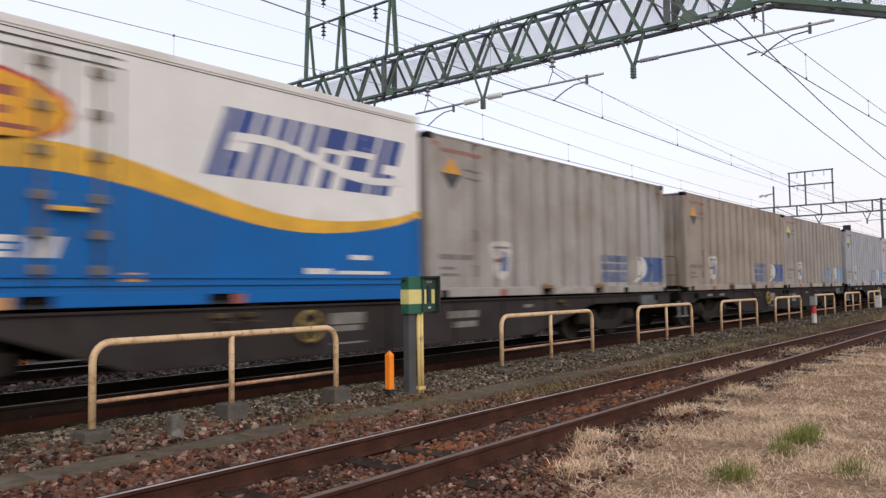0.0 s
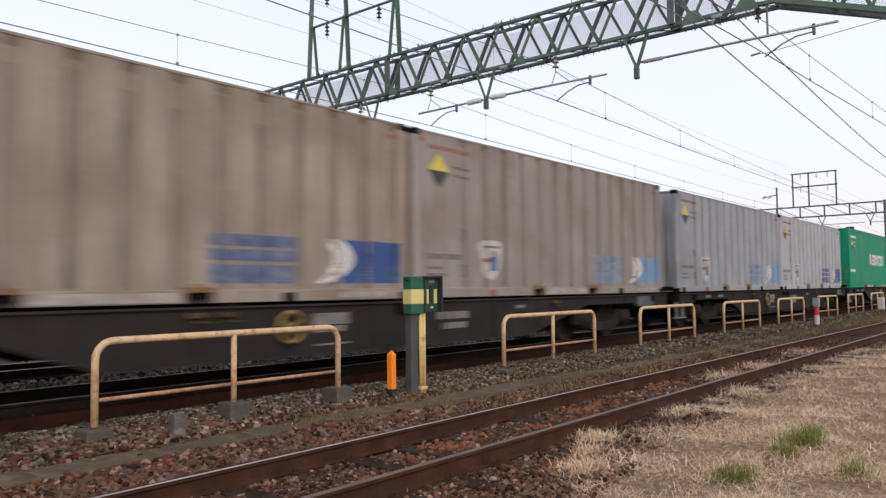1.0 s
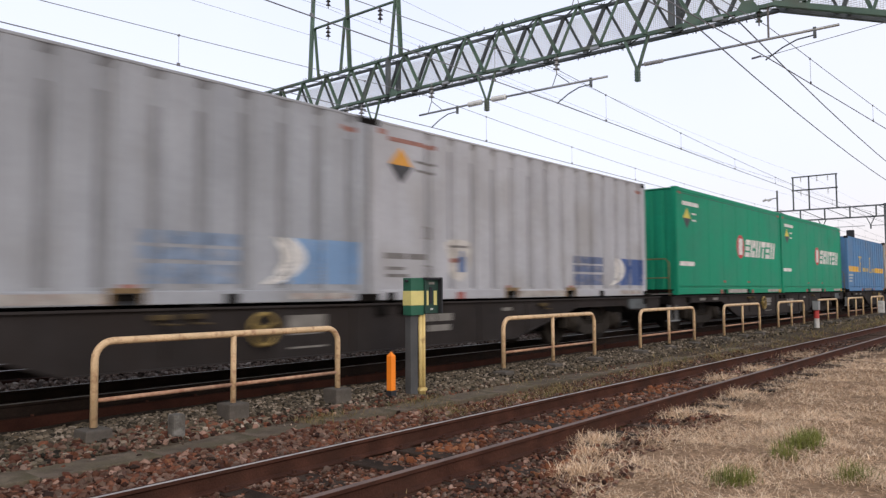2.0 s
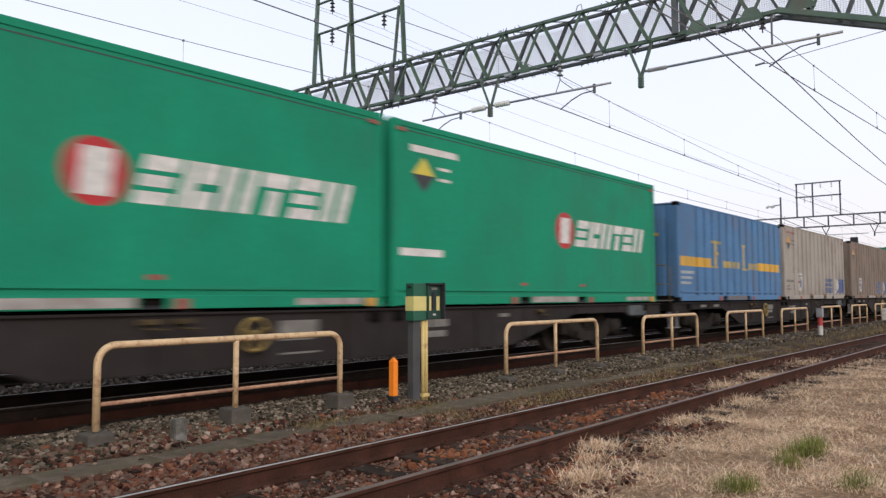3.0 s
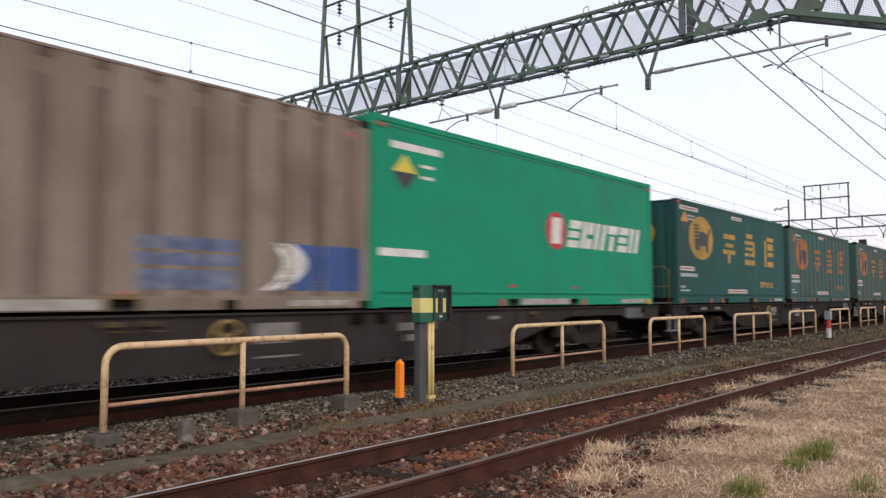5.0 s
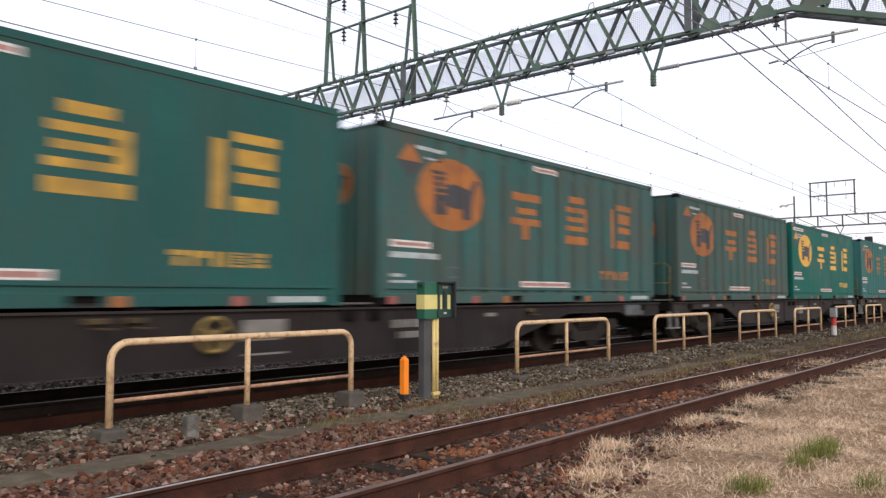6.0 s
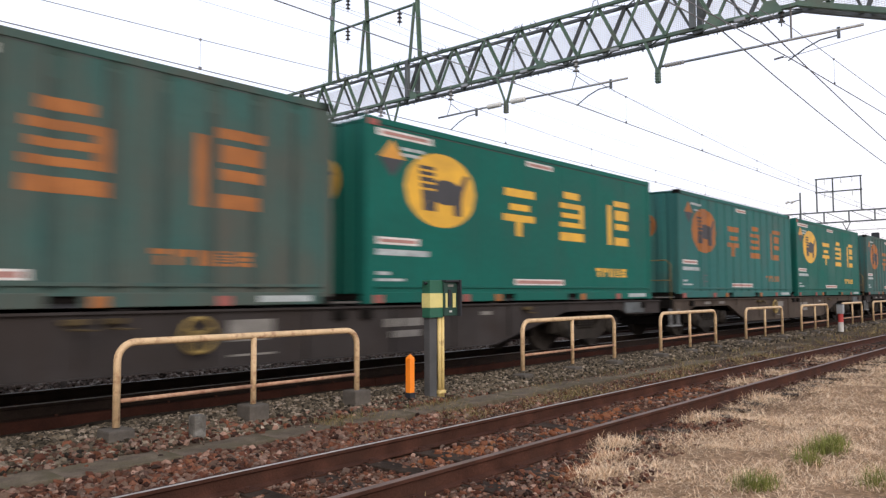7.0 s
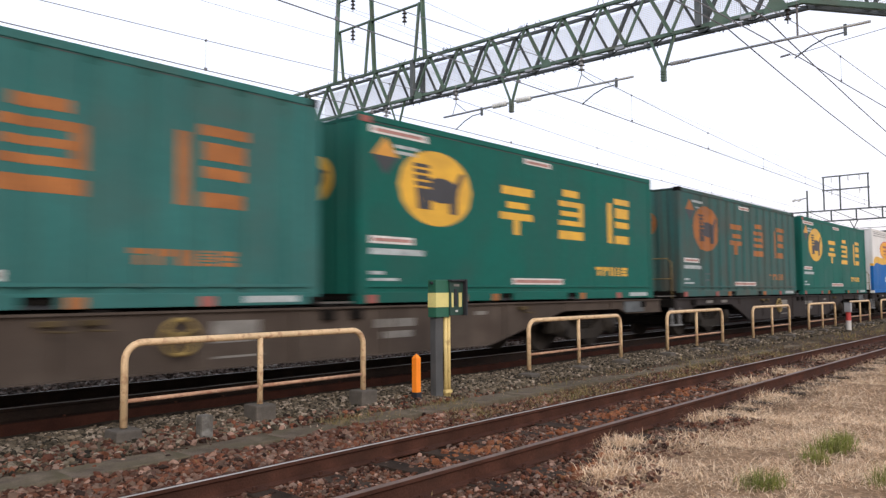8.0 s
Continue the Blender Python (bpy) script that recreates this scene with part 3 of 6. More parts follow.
def line_signal():
    p = tagged(new("line_signal"), "dark distant signal head on a mast beyond the train", "signal")
    p.location = (62.0, 12.0, -0.3)
    bm = bmesh.new()
    tube(bm, [(0, 0, 0), (0, 0, 5.2)], 0.07, 8)
    part("mast", bm, M["steel_dark"], p)
    bm = bmesh.new()
    box(bm, (-0.15, -0.25, 5.0), (0.15, 0.25, 5.75), 0.05)
    part("head", bm, M["black"], p)


line_signal()


# ---- overhead wires ----
def wire(name, label, ends, r, sag=0.0, drift=None, spans=((-34.8, 15.2), (15.2, 65.2), (65.2, 115.2))):
    """A wire along x; ends gives y and z at a gantry, drift the sideways shift along x."""
    bm = bmesh.new()
    for a, b in spans:
        pts = []
        for i in range(15):
            u = i / 14
            x = a + (b - a) * u
            pts.append((x, ends[0] + (drift(x) if drift else 0.0), ends[1] - sag * 4 * u * (1 - u)))
        tube(bm, pts, r, 5)
    return tagged(part(name, bm, M["wire"]), label, "wire", "overhead wires")


def siding_drift(x):
    """The siding's wires are pulled off towards the field."""
    return -0.07 * max(-8.0, min(12.0, x - 15.2))


for y, z, rise, sag, drift in ((4.27, 5.66, 0.64, 0.5, siding_drift), (9.05, 5.57, 0.81, 0.66, None), (12.94, 5.55, 0.83, 0.55, None), (16.9, 5.57, 0.85, 0.55, None)):
    wire("contact_wire", "thin taut contact wire above a track", (y, z), 0.011, 0.08, drift)
    mw = wire("messenger_wire", "sagging messenger wire with droppers above a track", (y, z + rise), 0.0075, sag, drift)
    for a in (-34.8, 15.2, 65.2):
        for i in range(10):
            u = (i + 0.5) / 10
            bm = bmesh.new()
            top, low = z + rise - sag * 4 * u * (1 - u), z - 0.08 * 4 * u * (1 - u)
            yy = y + (drift(a + 50 * u) if drift else 0.0)
            tube(bm, [(a + 50 * u, yy, low), (a + 50 * u, yy, top)], 0.004, 4)
            disc(bm, (a + 50 * u, yy, top), (0, 1, 0), 0.024, 0.03, 8)
            box(bm, (a + 50 * u - 0.03, yy - 0.012, low - 0.01), (a + 50 * u + 0.03, yy + 0.012, low + 0.05))
            part("dropper", bm, M["wire"], mw)
for y, z in ((17.09, 8.85), (14.86, 8.85), (17.09, 9.85), (14.86, 9.85)):
    wire("feeder_wire", "feeder wire hanging from insulators", (y, z), 0.005, 0.4)
for y, z in ((5.62, 6.56), (4.83, 6.545)):
    wire("bare_cable", "dark bare cable strung between gantries", (y, z), 0.014, 0.85)


# ---- freight wagons ----
M["wagon"] = mat("dusty grey wagon paint", (0.043, 0.038, 0.037), 0.9, var=0.3, scale=2, stain=(0.035, 0.028, 0.025), stain_amount=0.5, streak=(0.032, 0.025, 0.022), streak_amount=0.5, objvar=0.25, spec=0.08)
# underframe steel, its colour lowered to carry the shade below the train
M["under"] = mat("oily brake-dust black steel", (0.010, 0.0085, 0.0075), 0.9, var=0.4, scale=6, spec=0.08)
M["wheel"] = mat("dusty rolled wheel steel", (0.05, 0.043, 0.038), 0.75, 0.1, var=0.3, spec=0.08)
M["axle_box"] = mat("dust-caked cast steel", (0.036, 0.031, 0.027), 0.88, var=0.4, scale=8, stain=(0.03, 0.025, 0.02), stain_amount=0.4, spec=0.08)
M["cover"] = mat("dusty blue-grey cover plate", (0.115, 0.125, 0.13), 0.8, var=0.35, scale=6, stain=(0.05, 0.045, 0.04), stain_amount=0.4, spec=0.08)
M["handrail"] = mat("dulled yellow handrail paint", (0.20, 0.15, 0.07), 0.75, var=0.35, scale=8, spec=0.1)
M["lever"] = mat("grimy ochre lever paint", (0.085, 0.062, 0.032), 0.8, var=0.4, scale=9, spec=0.1)
M["step"] = mat("worn pale grey step paint", (0.21, 0.21, 0.21), 0.7, var=0.3, scale=8, spec=0.1)
M["wagon_pale"] = mat("dust-coated brown-grey wagon paint", (0.085, 0.067, 0.055), 0.9, var=0.3, scale=2, stain=(0.06, 0.045, 0.036), stain_amount=0.45, streak=(0.055, 0.042, 0.034), streak_amount=0.5, objvar=0.15, spec=0.08)
M["yellow_wheel"] = mat("faded yellow handwheel paint", (0.26, 0.18, 0.055), 0.65, var=0.3)
M["tag"] = mat("dirty white lettering plate", (0.20, 0.187, 0.168), 0.7, var=0.3, scale=9)
PITCH, WHEEL_R = 20.4, 0.445


def wagon(paint_mat):
    w = tagged(new("container_wagon"), "dusty grey flat container wagon on two bogies", "freight wagon", "wagons of the freight train")
    sill = [(-9.75, 0.97), (-9.75, 0.67), (-9.1, 0.67), (-8.65, 0.79), (-6.3, 0.79), (-4.85, 0.30), (3.25, 0.27), (5.55, 0.79), (7.7, 0.79), (8.1, 0.68), (9.75, 0.68), (9.75, 0.97)]
    for y in (-1.19, 1.19):
        bm = bmesh.new()
        extrude(bm, sill, lambda u, v, d: (u, y + d, v), (-0.03, 0.03))
        side = part("side_sill", bm, paint_mat, w)
        bm = bmesh.new()
        s = -1 if y < 0 else 1
        box(bm, (-9.75, y - 0.03 * s, 0.945), (9.75, y + 0.075 * s, 0.972))
        pts = [(-9.72, 0.67), (-9.1, 0.67), (-8.65, 0.79), (-6.3, 0.79), (-4.85, 0.30), (3.25, 0.27), (5.55, 0.79), (7.7, 0.79), (8.1, 0.68), (9.72, 0.68)]
        for a, b in zip(pts, pts[1:]):
            beam(bm, (a[0], y + 0.02 * s, a[1]), (b[0], y + 0.02 * s, b[1]), 0.10, 0.016)
        part("flange", bm, paint_mat, side)
        for x in (-8.6, -7.4, -5.6, -3.7, -2.2, -0.8, 0.8, 2.2, 3.7, 5.6, 7.4, 8.6):
            lo = min(0.79, max(0.29, 0.29 + (abs(x) - 3.25) * 0.226))
            bm = bmesh.new()
            box(bm, (x - 0.012, y, lo), (x + 0.012, y + 0.055 * s, 0.945))
            part("rib", bm, paint_mat, side)
    bm = bmesh.new()
    box(bm, (-9.8, -0.2, 0.55), (9.8, 0.2, 0.95))
    part("centre_sill", bm, M["under"], w)
    for x in (-9.75, -7.1, -4.6, 0, 4.6, 7.1, 9.75):
        bm = bmesh.new()
        box(bm, (x - 0.12, -1.16, 0.76), (x + 0.12, 1.16, 0.965))
        part("cross_member", bm, M["under"], w)
    for a in (-4.76, 4.76):
        for k in (-4.5, -1.5, 1.5, 4.5):
            for y in (-1.12, 1.12):
                bm = bmesh.new()
                box(bm, (a + k - 0.12, y - 0.11, 0.972), (a + k + 0.12, y + 0.11, 0.998))
                part("container_seat", bm, M["under"], w)
    for d in (-1, 1):
        b = new("bogie")
        b.parent, b.location = w, (6.65 if d > 0 else -7.3, 0, 0)
        for y in (-0.98, 0.98):
            bm = bmesh.new()
            extrude(bm, [(-1.28, 0.36), (-1.28, 0.58), (-0.7, 0.66), (-0.35, 0.40), (0.35, 0.40), (0.7, 0.66), (1.28, 0.58), (1.28, 0.36), (0.9, 0.40), (0.5, 0.20), (-0.5, 0.20), (-0.9, 0.40)],
                    lambda u, v, q: (u, y + q, v), (-0.07, 0.07))
            for x in (-0.95, 0.95):
                box(bm, (x - 0.16, y - 0.1, 0.33), (x + 0.16, y + 0.1, 0.55), 0.02)
            for x in (-0.22, 0.0, 0.22):
                for q in range(4):
                    disc(bm, (x, y, 0.40 + q * 0.05), (0, 0, 1), 0.085, 0.03, 10)
            part("bogie_side_frame", bm, M["axle_box"], b)
            for x in (-0.95, 0.95):
                bm = bmesh.new()
                disc(bm, (x, y * 1.07, 0.45), (0, 1, 0), 0.19, 0.20, 18, 0.16)
                disc(bm, (x, y * 1.18, 0.45), (0, 1, 0), 0.10, 0.05, 14)
                part("axle_box", bm, M["axle_box"], b, "dusty grey round axle box cover", True)
        bm = bmesh.new()
        box(bm, (-0.28, -1.05, 0.45), (0.28, 1.05, 0.74), 0.03)
        part("bolster", bm, M["under"], b)
        for x in (-0.95, 0.95):
            bm = bmesh.new()
            disc(bm, (0, 0, 0), (0, 1, 0), 0.07, 1.5, 10)
            for y, q in ((-0.56, -1), (0.56, 1)):
                disc(bm, (0, y, 0), (0, 1, 0), WHEEL_R, 0.12, 28)
                disc(bm, (0, y - q * 0.07, 0), (0, 1, 0), WHEEL_R + 0.025, 0.03, 28)
                disc(bm, (0, y + q * 0.055, 0), (0, 1, 0), 0.20, 0.06, 16, 0.14)
                for a in range(8):
                    disc(bm, (0.29 * math.cos(a * math.pi / 4), y + q * 0.062, 0.29 * math.sin(a * math.pi / 4)), (0, 1, 0), 0.025, 0.02, 6)
            ws = part("wheelset", bm, M["wheel"], b, "dark steel wheels on an axle")
            ws.location = (x, 0, WHEEL_R)
        for x in (-1.5, 1.5):
            bm = bmesh.new()
            box(bm, (x - 0.06, -0.7, 0.30), (x + 0.06, 0.7, 0.52), 0.02)
            part("brake_beam", bm, M["under"], b)
    for d in (-1, 1):
        bm = bmesh.new()
        box(bm, (d * 9.8, -0.1, 0.74), (d * 10.12, 0.1, 0.94), 0.02)
        box(bm, (d * 10.05, -0.16, 0.70), (d * 10.19, 0.16, 1.0), 0.03)
        part("coupler", bm, M["under"], w, "dark cast steel coupler")
        bm = bmesh.new()
        tube(bm, [(d * 9.8, 0.3, 0.8), (d * 9.98, 0.3, 0.62), (d * 10.1, 0.3, 0.48), (d * 10.19, 0.3, 0.5)], 0.025, 8)
        part("air_hose", bm, M["black"], w)
        # end handrail and step irons at the corners
        for y in (-1.17, 1.17) if d < 0 else ():
            bm = bmesh.new()
            x = d * 9.77
            for k in (-0.23, 0.19):
                beam(bm, (x + k, y - 0.03, 0.74), (x + k + 0.04, y - 0.03, 0.34), 0.085, 0.02)
            box(bm, (x - 0.27, y - 0.09, 0.315), (x + 0.31, y + 0.05, 0.345))
            part("step_iron", bm, M["step"], w, "pale grey step iron")
    bm = bmesh.new()
    tube(bm, [(-9.72, -1.1, 0.97), (-9.72, -1.1, 1.85), (-9.72, -1.0, 1.95), (-9.72, -0.45, 1.95), (-9.72, -0.35, 1.85), (-9.72, -0.35, 0.97)], 0.016, 8)
    tube(bm, [(-9.72, -1.1, 1.45), (-9.72, -0.35, 1.45)], 0.012, 8)
    part("handrail", bm, M["handrail"], w, "thin faded yellow handrail", True)
    # handbrake wheel and plates on the near sill
    cx = -2.42
    bm = bmesh.new()
    tube(bm, [(cx + 0.20 * math.cos(a), -1.32, 0.68 + 0.20 * math.sin(a)) for a in [2 * math.pi * k / 20 for k in range(21)]], 0.024, 8)
    for a in (0.5, 2.6, 4.7):
        tube(bm, [(cx, -1.30, 0.68), (cx + 0.20 * math.cos(a), -1.32, 0.68 + 0.20 * math.sin(a))], 0.014, 6)
    disc(bm, (cx, -1.27, 0.68), (0, 1, 0), 0.055, 0.12, 12)
    part("brake_wheel", bm, M["yellow_wheel"], w, "faded yellow handbrake wheel", True)
    for x0, x1, z0, z1 in ((-1.97, -1.32, 0.68, 0.84), (-1.97, -1.4, 0.58, 0.66), (-1.95, -1.3, 0.40, 0.425), (0.63, 1.0, 0.66, 0.78), (1.05, 1.45, 0.66, 0.78), (0.75, 1.4, 0.50, 0.60), (2.9, 3.2, 0.78, 0.84), (-6.9, -6.5, 0.83, 0.9), (-7.9, -7.5, 0.83, 0.9)):
        bm = bmesh.new()
        box(bm, (x0, -1.224, z0), (x1, -1.219, z1))
        part("marking_bar", bm, M["tag"], w)
    bm = bmesh.new()
    box(bm, (7.98, -1.27, 0.70), (8.85, -1.205, 0.93), 0.01)
    for z in (0.76, 0.81, 0.86):
        box(bm, (8.35, -1.278, z), (8.78, -1.268, z + 0.02))
    part("brake_gear_cover", bm, M["cover"], w, "pale blue-grey ribbed cover plate")
    for x in (-3.9, -3.5, 4.1):
        bm = bmesh.new()
        box(bm, (x, -1.30, 0.84), (x + 0.24, -1.22, 0.90), 0.01)
        tube(bm, [(x + 0.05, -1.30, 0.87), (x + 0.05, -1.34, 0.80), (x + 0.3, -1.34, 0.78)], 0.012, 6)
        part("lashing_lever", bm, M["lever"], w, "grimy ochre lever")
    for x, r in ((2.4, 0.16), (-0.6, 0.13)):
        bm = bmesh.new()
        disc(bm, (x, -0.9, 0.52), (1, 0, 0), r, 0.9, 16)
        part("air_tank", bm, M["under"], w, "dark air reservoir", True)
    for x in (-2.6, -1.4, 1.2, 2.1):
        bm = bmesh.new()
        box(bm, (x, -1.15, 0.48), (x + 0.55, -0.75, 0.72), 0.03)
        part("equipment_box", bm, M["under"], w)
    for x in (-8.9, -0.35, 0.15, 8.7):
        bm = bmesh.new()
        box(bm, (x, -1.29, 0.80), (x + 0.2, -1.2, 0.93), 0.012)
        part("locking_lever", bm, M["under"], w)
    return w


# ---- containers ----
W, RAIL_Z = 2.49, 0.17


def rib_profile(L, kind):
    """Outline of the side wall from end to end: x and inward depth."""
    pts = [(-L / 2 + 0.12, 0.0)]
    if kind == "flat":
        n = int(L / 1.17)
        for i in range(1, n):
            x = -L / 2 + i * L / n
            pts += [(x - 0.02, 0.0), (x - 0.008, 0.006), (x + 0.008, 0.006), (x + 0.02, 0.0)]
    else:
        x, first_rib = -L / 2 + 0.12, True
        while x < L / 2 - 0.5:
            x += 1.2 if first_rib else 0.598
            first_rib = False
            if x > L / 2 - 0.3:
                break
            d = 0.07 if kind == "rib" else 0.032
            pts += [(x - 0.10, 0.0), (x - 0.072, d), (x + 0.072, d), (x + 0.10, 0.0)]
    pts.append((L / 2 - 0.12, 0.0))
    return pts


class Shell:
    """One container under construction: its side profile, and the markings that follow it."""

    def __init__(self, L, H, kind, paint, rail_paint, label, base_paint=None):
        self.L, self.H, self.prof = L, H, rib_profile(L, kind)
        c = self.ob = tagged(new("freight_container"), label, "freight container", "containers on the train")
        ys = W / 2 - 0.012
        bm = bmesh.new()
        for s in (-1, 1):
            lo = [bm.verts.new((x, s * (ys - d), RAIL_Z)) for x, d in self.prof]
            top = H - (0.045 if kind == "rib" else 0.09)
            mid = [bm.verts.new((x, s * (ys - d), top - 0.09)) for x, d in self.prof]
            hi = [bm.verts.new((x, s * (ys - d * 0.1), top)) for x, d in self.prof]
            for a, b in ((lo, mid), (mid, hi)):
                for i in range(len(lo) - 1):
                    bm.faces.new((a[i], a[i + 1], b[i + 1], b[i]))
        part("side_wall", bm, paint, c)
        for s, nm in ((-1, "end_wall"), (1, "end_wall")):
            bm = bmesh.new()
            y = -W / 2 + 0.1
            prev = None
            while y < W / 2 - 0.05:
                for yy, d in ((y, 0.0), (y + 0.17, 0.0), (y + 0.20, 0.03), (y + 0.28, 0.03), (y + 0.31, 0.0)):
                    yy = min(yy, W / 2 - 0.1)
                    if prev and yy - prev[0].co.y < 0.002:
                        continue
                    xx = s * (self.L / 2 - 0.02 - d)
                    cur = (bm.verts.new((xx, yy, RAIL_Z - 0.02)), bm.verts.new((xx, yy, H - 0.08)))
                    if prev:
                        bm.faces.new((prev[0], cur[0], cur[1], prev[1]))
                    prev = cur
                y += 0.31
            part(nm, bm, paint, c)
        bm = bmesh.new()
        box(bm, (-L / 2 + 0.03, -W / 2 + 0.03, H - 0.06), (L / 2 - 0.03, W / 2 - 0.03, H - 0.025))
        x = -L / 2 + 0.5
        while x < L / 2 - 0.4:
            box(bm, (x, -W / 2 + 0.12, H - 0.026), (x + 0.12, W / 2 - 0.12, H - 0.006))
            x += 0.55
        part("roof", bm, paint, c)
        bm = bmesh.new()
        box(bm, (-L / 2 + 0.05, -W / 2 + 0.05, 0.06), (L / 2 - 0.05, W / 2 - 0.05, RAIL_Z))
        part("floor_frame", bm, M["under"], c)
        for s in (-1, 1):
            bm = bmesh.new()
            box(bm, (-L / 2 + 0.16, s * (W / 2 - 0.075), H - (0.05 if kind == "rib" else 0.105)), (L / 2 - 0.16, s * (W / 2 - (0.004 if kind == "rib" else 0)), H - 0.012), 0.01)
            part("top_rail", bm, rail_paint, c)
            cuts = [-L / 2 + 0.17, -1.25, -0.89, 0.89, 1.25, L / 2 - 0.17]
            for a, b in zip(cuts[::2], cuts[1::2]):
                bm = bmesh.new()
                box(bm, (a, s * (W / 2 - 0.06), 0.012), (b, s * W / 2, RAIL_Z), 0.012)
                part("bottom_rail", bm, base_paint or rail_paint, c)
            bm = bmesh.new()
            box(bm, (-1.26, s * (W / 2 - 0.05), RAIL_Z - 0.035), (1.26, s * (W / 2 - 0.004), RAIL_Z))
            part("rail_cap", bm, base_paint or rail_paint, c)
            # black blocks in the rail gaps paint the dark inside of the pockets
            for x in (-1.07, 1.07):
                bm = bmesh.new()
                box(bm, (x - 0.19, s * (W / 2 - 0.3), 0.015), (x + 0.19, s * (W / 2 - 0.07), RAIL_Z - 0.04))
                part("fork_pocket", bm, M["black"], c, "fork lift pocket, its dark inside a black block")
        post = cast = None
        for sx in (-1, 1):
            for sy in (-1, 1):
                if post is None:
                    bm = bmesh.new()
                    box(bm, (-0.075, -0.06, 0.1), (0.075, 0.06, H - 0.1), 0.015)
                    post = part("corner_post", bm, rail_paint, c)
                    post.location = (sx * (L / 2 - 0.075), sy * (W / 2 - 0.06), 0)
                    bm = bmesh.new()
                    box(bm, (-0.085, -0.08, 0.0), (0.085, 0.08, 0.115), 0.012)
                    cast = part("corner_casting", bm, M["under"] if kind != "flat" else rail_paint, c)
                    cast.location = (sx * (L / 2 - 0.085), sy * (W / 2 - 0.078), 0)
                else:
                    again(post, pose(sx * (L / 2 - 0.075), sy * (W / 2 - 0.06), 0))
                    again(cast, pose(sx * (L / 2 - 0.085), sy * (W / 2 - 0.078), 0))
                again(cast, pose(sx * (L / 2 - 0.085), sy * (W / 2 - 0.078), H - 0.118))

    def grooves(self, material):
        """Dark strips painted in the wall's grooves: road dirt and the ribs' shade."""
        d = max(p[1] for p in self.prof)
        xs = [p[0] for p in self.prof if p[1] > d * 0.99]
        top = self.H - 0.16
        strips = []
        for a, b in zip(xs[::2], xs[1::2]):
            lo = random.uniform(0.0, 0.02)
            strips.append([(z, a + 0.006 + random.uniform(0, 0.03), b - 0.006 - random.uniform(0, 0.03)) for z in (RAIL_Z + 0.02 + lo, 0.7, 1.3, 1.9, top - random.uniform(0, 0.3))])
        self.paintwork("dirt_streak", material, strips, "dirt and painted shade in the grooves", lift=0.0018)

    def depth(self, x):
        return float(np.interp(x, [p[0] for p in self.prof], [p[1] for p in self.prof]))

    def paintwork(self, name, material, shapes, label="", lift=0.003):
        """Painted shapes that follow the near side's ribs. A band is (x0, x1, lower(x), upper(x)); a patch is a list of (z, x0, x1)."""
        if name.startswith(("marking", "sign_block", "emblem_mark", "dirt_streak", "document")) and len(shapes) > 1:
            for one in shapes:
                self.paintwork(name, material, [one], label, lift)
            return None
        bm = bmesh.new()

        def at(x, z):
            return bm.verts.new((x, -(W / 2 - 0.012 - self.depth(x) + lift), z))

        for shape in shapes:
            if isinstance(shape, list):
                n = max(2, int(abs(shape[0][2] - shape[0][1]) / 0.018))
                rows = [[at(xa + (xb - xa) * k / n, z) for k in range(n + 1)] for z, xa, xb in shape]
            else:
                x0, x1, lo, hi = shape
                xs = sorted({x0, x1, *[x0 + (x1 - x0) * k / 24 for k in range(1, 24)], *[p[0] for p in self.prof if x0 < p[0] < x1]})
                rows = [[at(x, lo(x)) for x in xs], [at(x, max(lo(x) + 0.002, hi(x))) for x in xs]]
            for ra, rb in zip(rows, rows[1:]):
                for k in range(len(ra) - 1):
                    bm.faces.new((ra[k], ra[k + 1], rb[k + 1], rb[k]))
        return part(name, bm, material, self.ob, label)


def rect(x0, x1, z0, z1):
    return (x0, x1, lambda x: z0, lambda x: z1)


def oval(cx, cz, rx, rz):
    def half(x):
        return rz * math.sqrt(max(0.0, 1 - ((x - cx) / rx) ** 2))
    return (cx - rx, cx + rx, lambda x: cz - half(x), lambda x: cz + half(x))


def slanted(x0, x1, z0, z1, shear):
    """A parallelogram leaning to +x, as a patch."""
    return [[(z, x0 + shear * (z - z0), x1 + shear * (z - z0)) for z in (z0, z1)]]


def block_word(x, z, h, wide, gap, shear, cells):
    """Plain block shapes in a row: each cell is a list of slabs (x0, x1, z0, z1) in its own unit square."""
    out = []
    for cell in cells:
        for a, b, c, d in cell:
            out += slanted(x + a * wide + shear * c * h, x + b * wide + shear * c * h, z + c * h, z + d * h, shear)
        x += wide + gap
    return out


# plain slabs that stand in for lettering
CELL_A = [(0, 0.36, 0, 1), (0.44, 1, 0.55, 1), (0.44, 0.95, 0, 0.38)]
CELL_B = [(0, 0.38, 0, 1), (0.62, 1, 0, 1)]
CELL_C = [(0, 1, 0.66, 1), (0.3, 0.72, 0, 0.58)]
CELL_D = [(0, 1, 0.70, 1), (0, 0.9, 0.36, 0.60), (0, 1, 0, 0.26)]
CELL_E = [(0.06, 0.96, 0.73, 0.88), (0.2, 0.8, 0.48, 0.60), (0, 0.95, 0.27, 0.40), (0.38, 0.56, 0, 0.27)]
CELL_F = [(0.2, 0.75, 0.86, 1), (0.08, 0.92, 0.66, 0.77), (0.76, 0.92, 0.28, 0.66), (0.12, 0.76, 0.47, 0.57), (0.06, 0.76, 0.28, 0.38), (0.05, 0.92, 0, 0.17)]
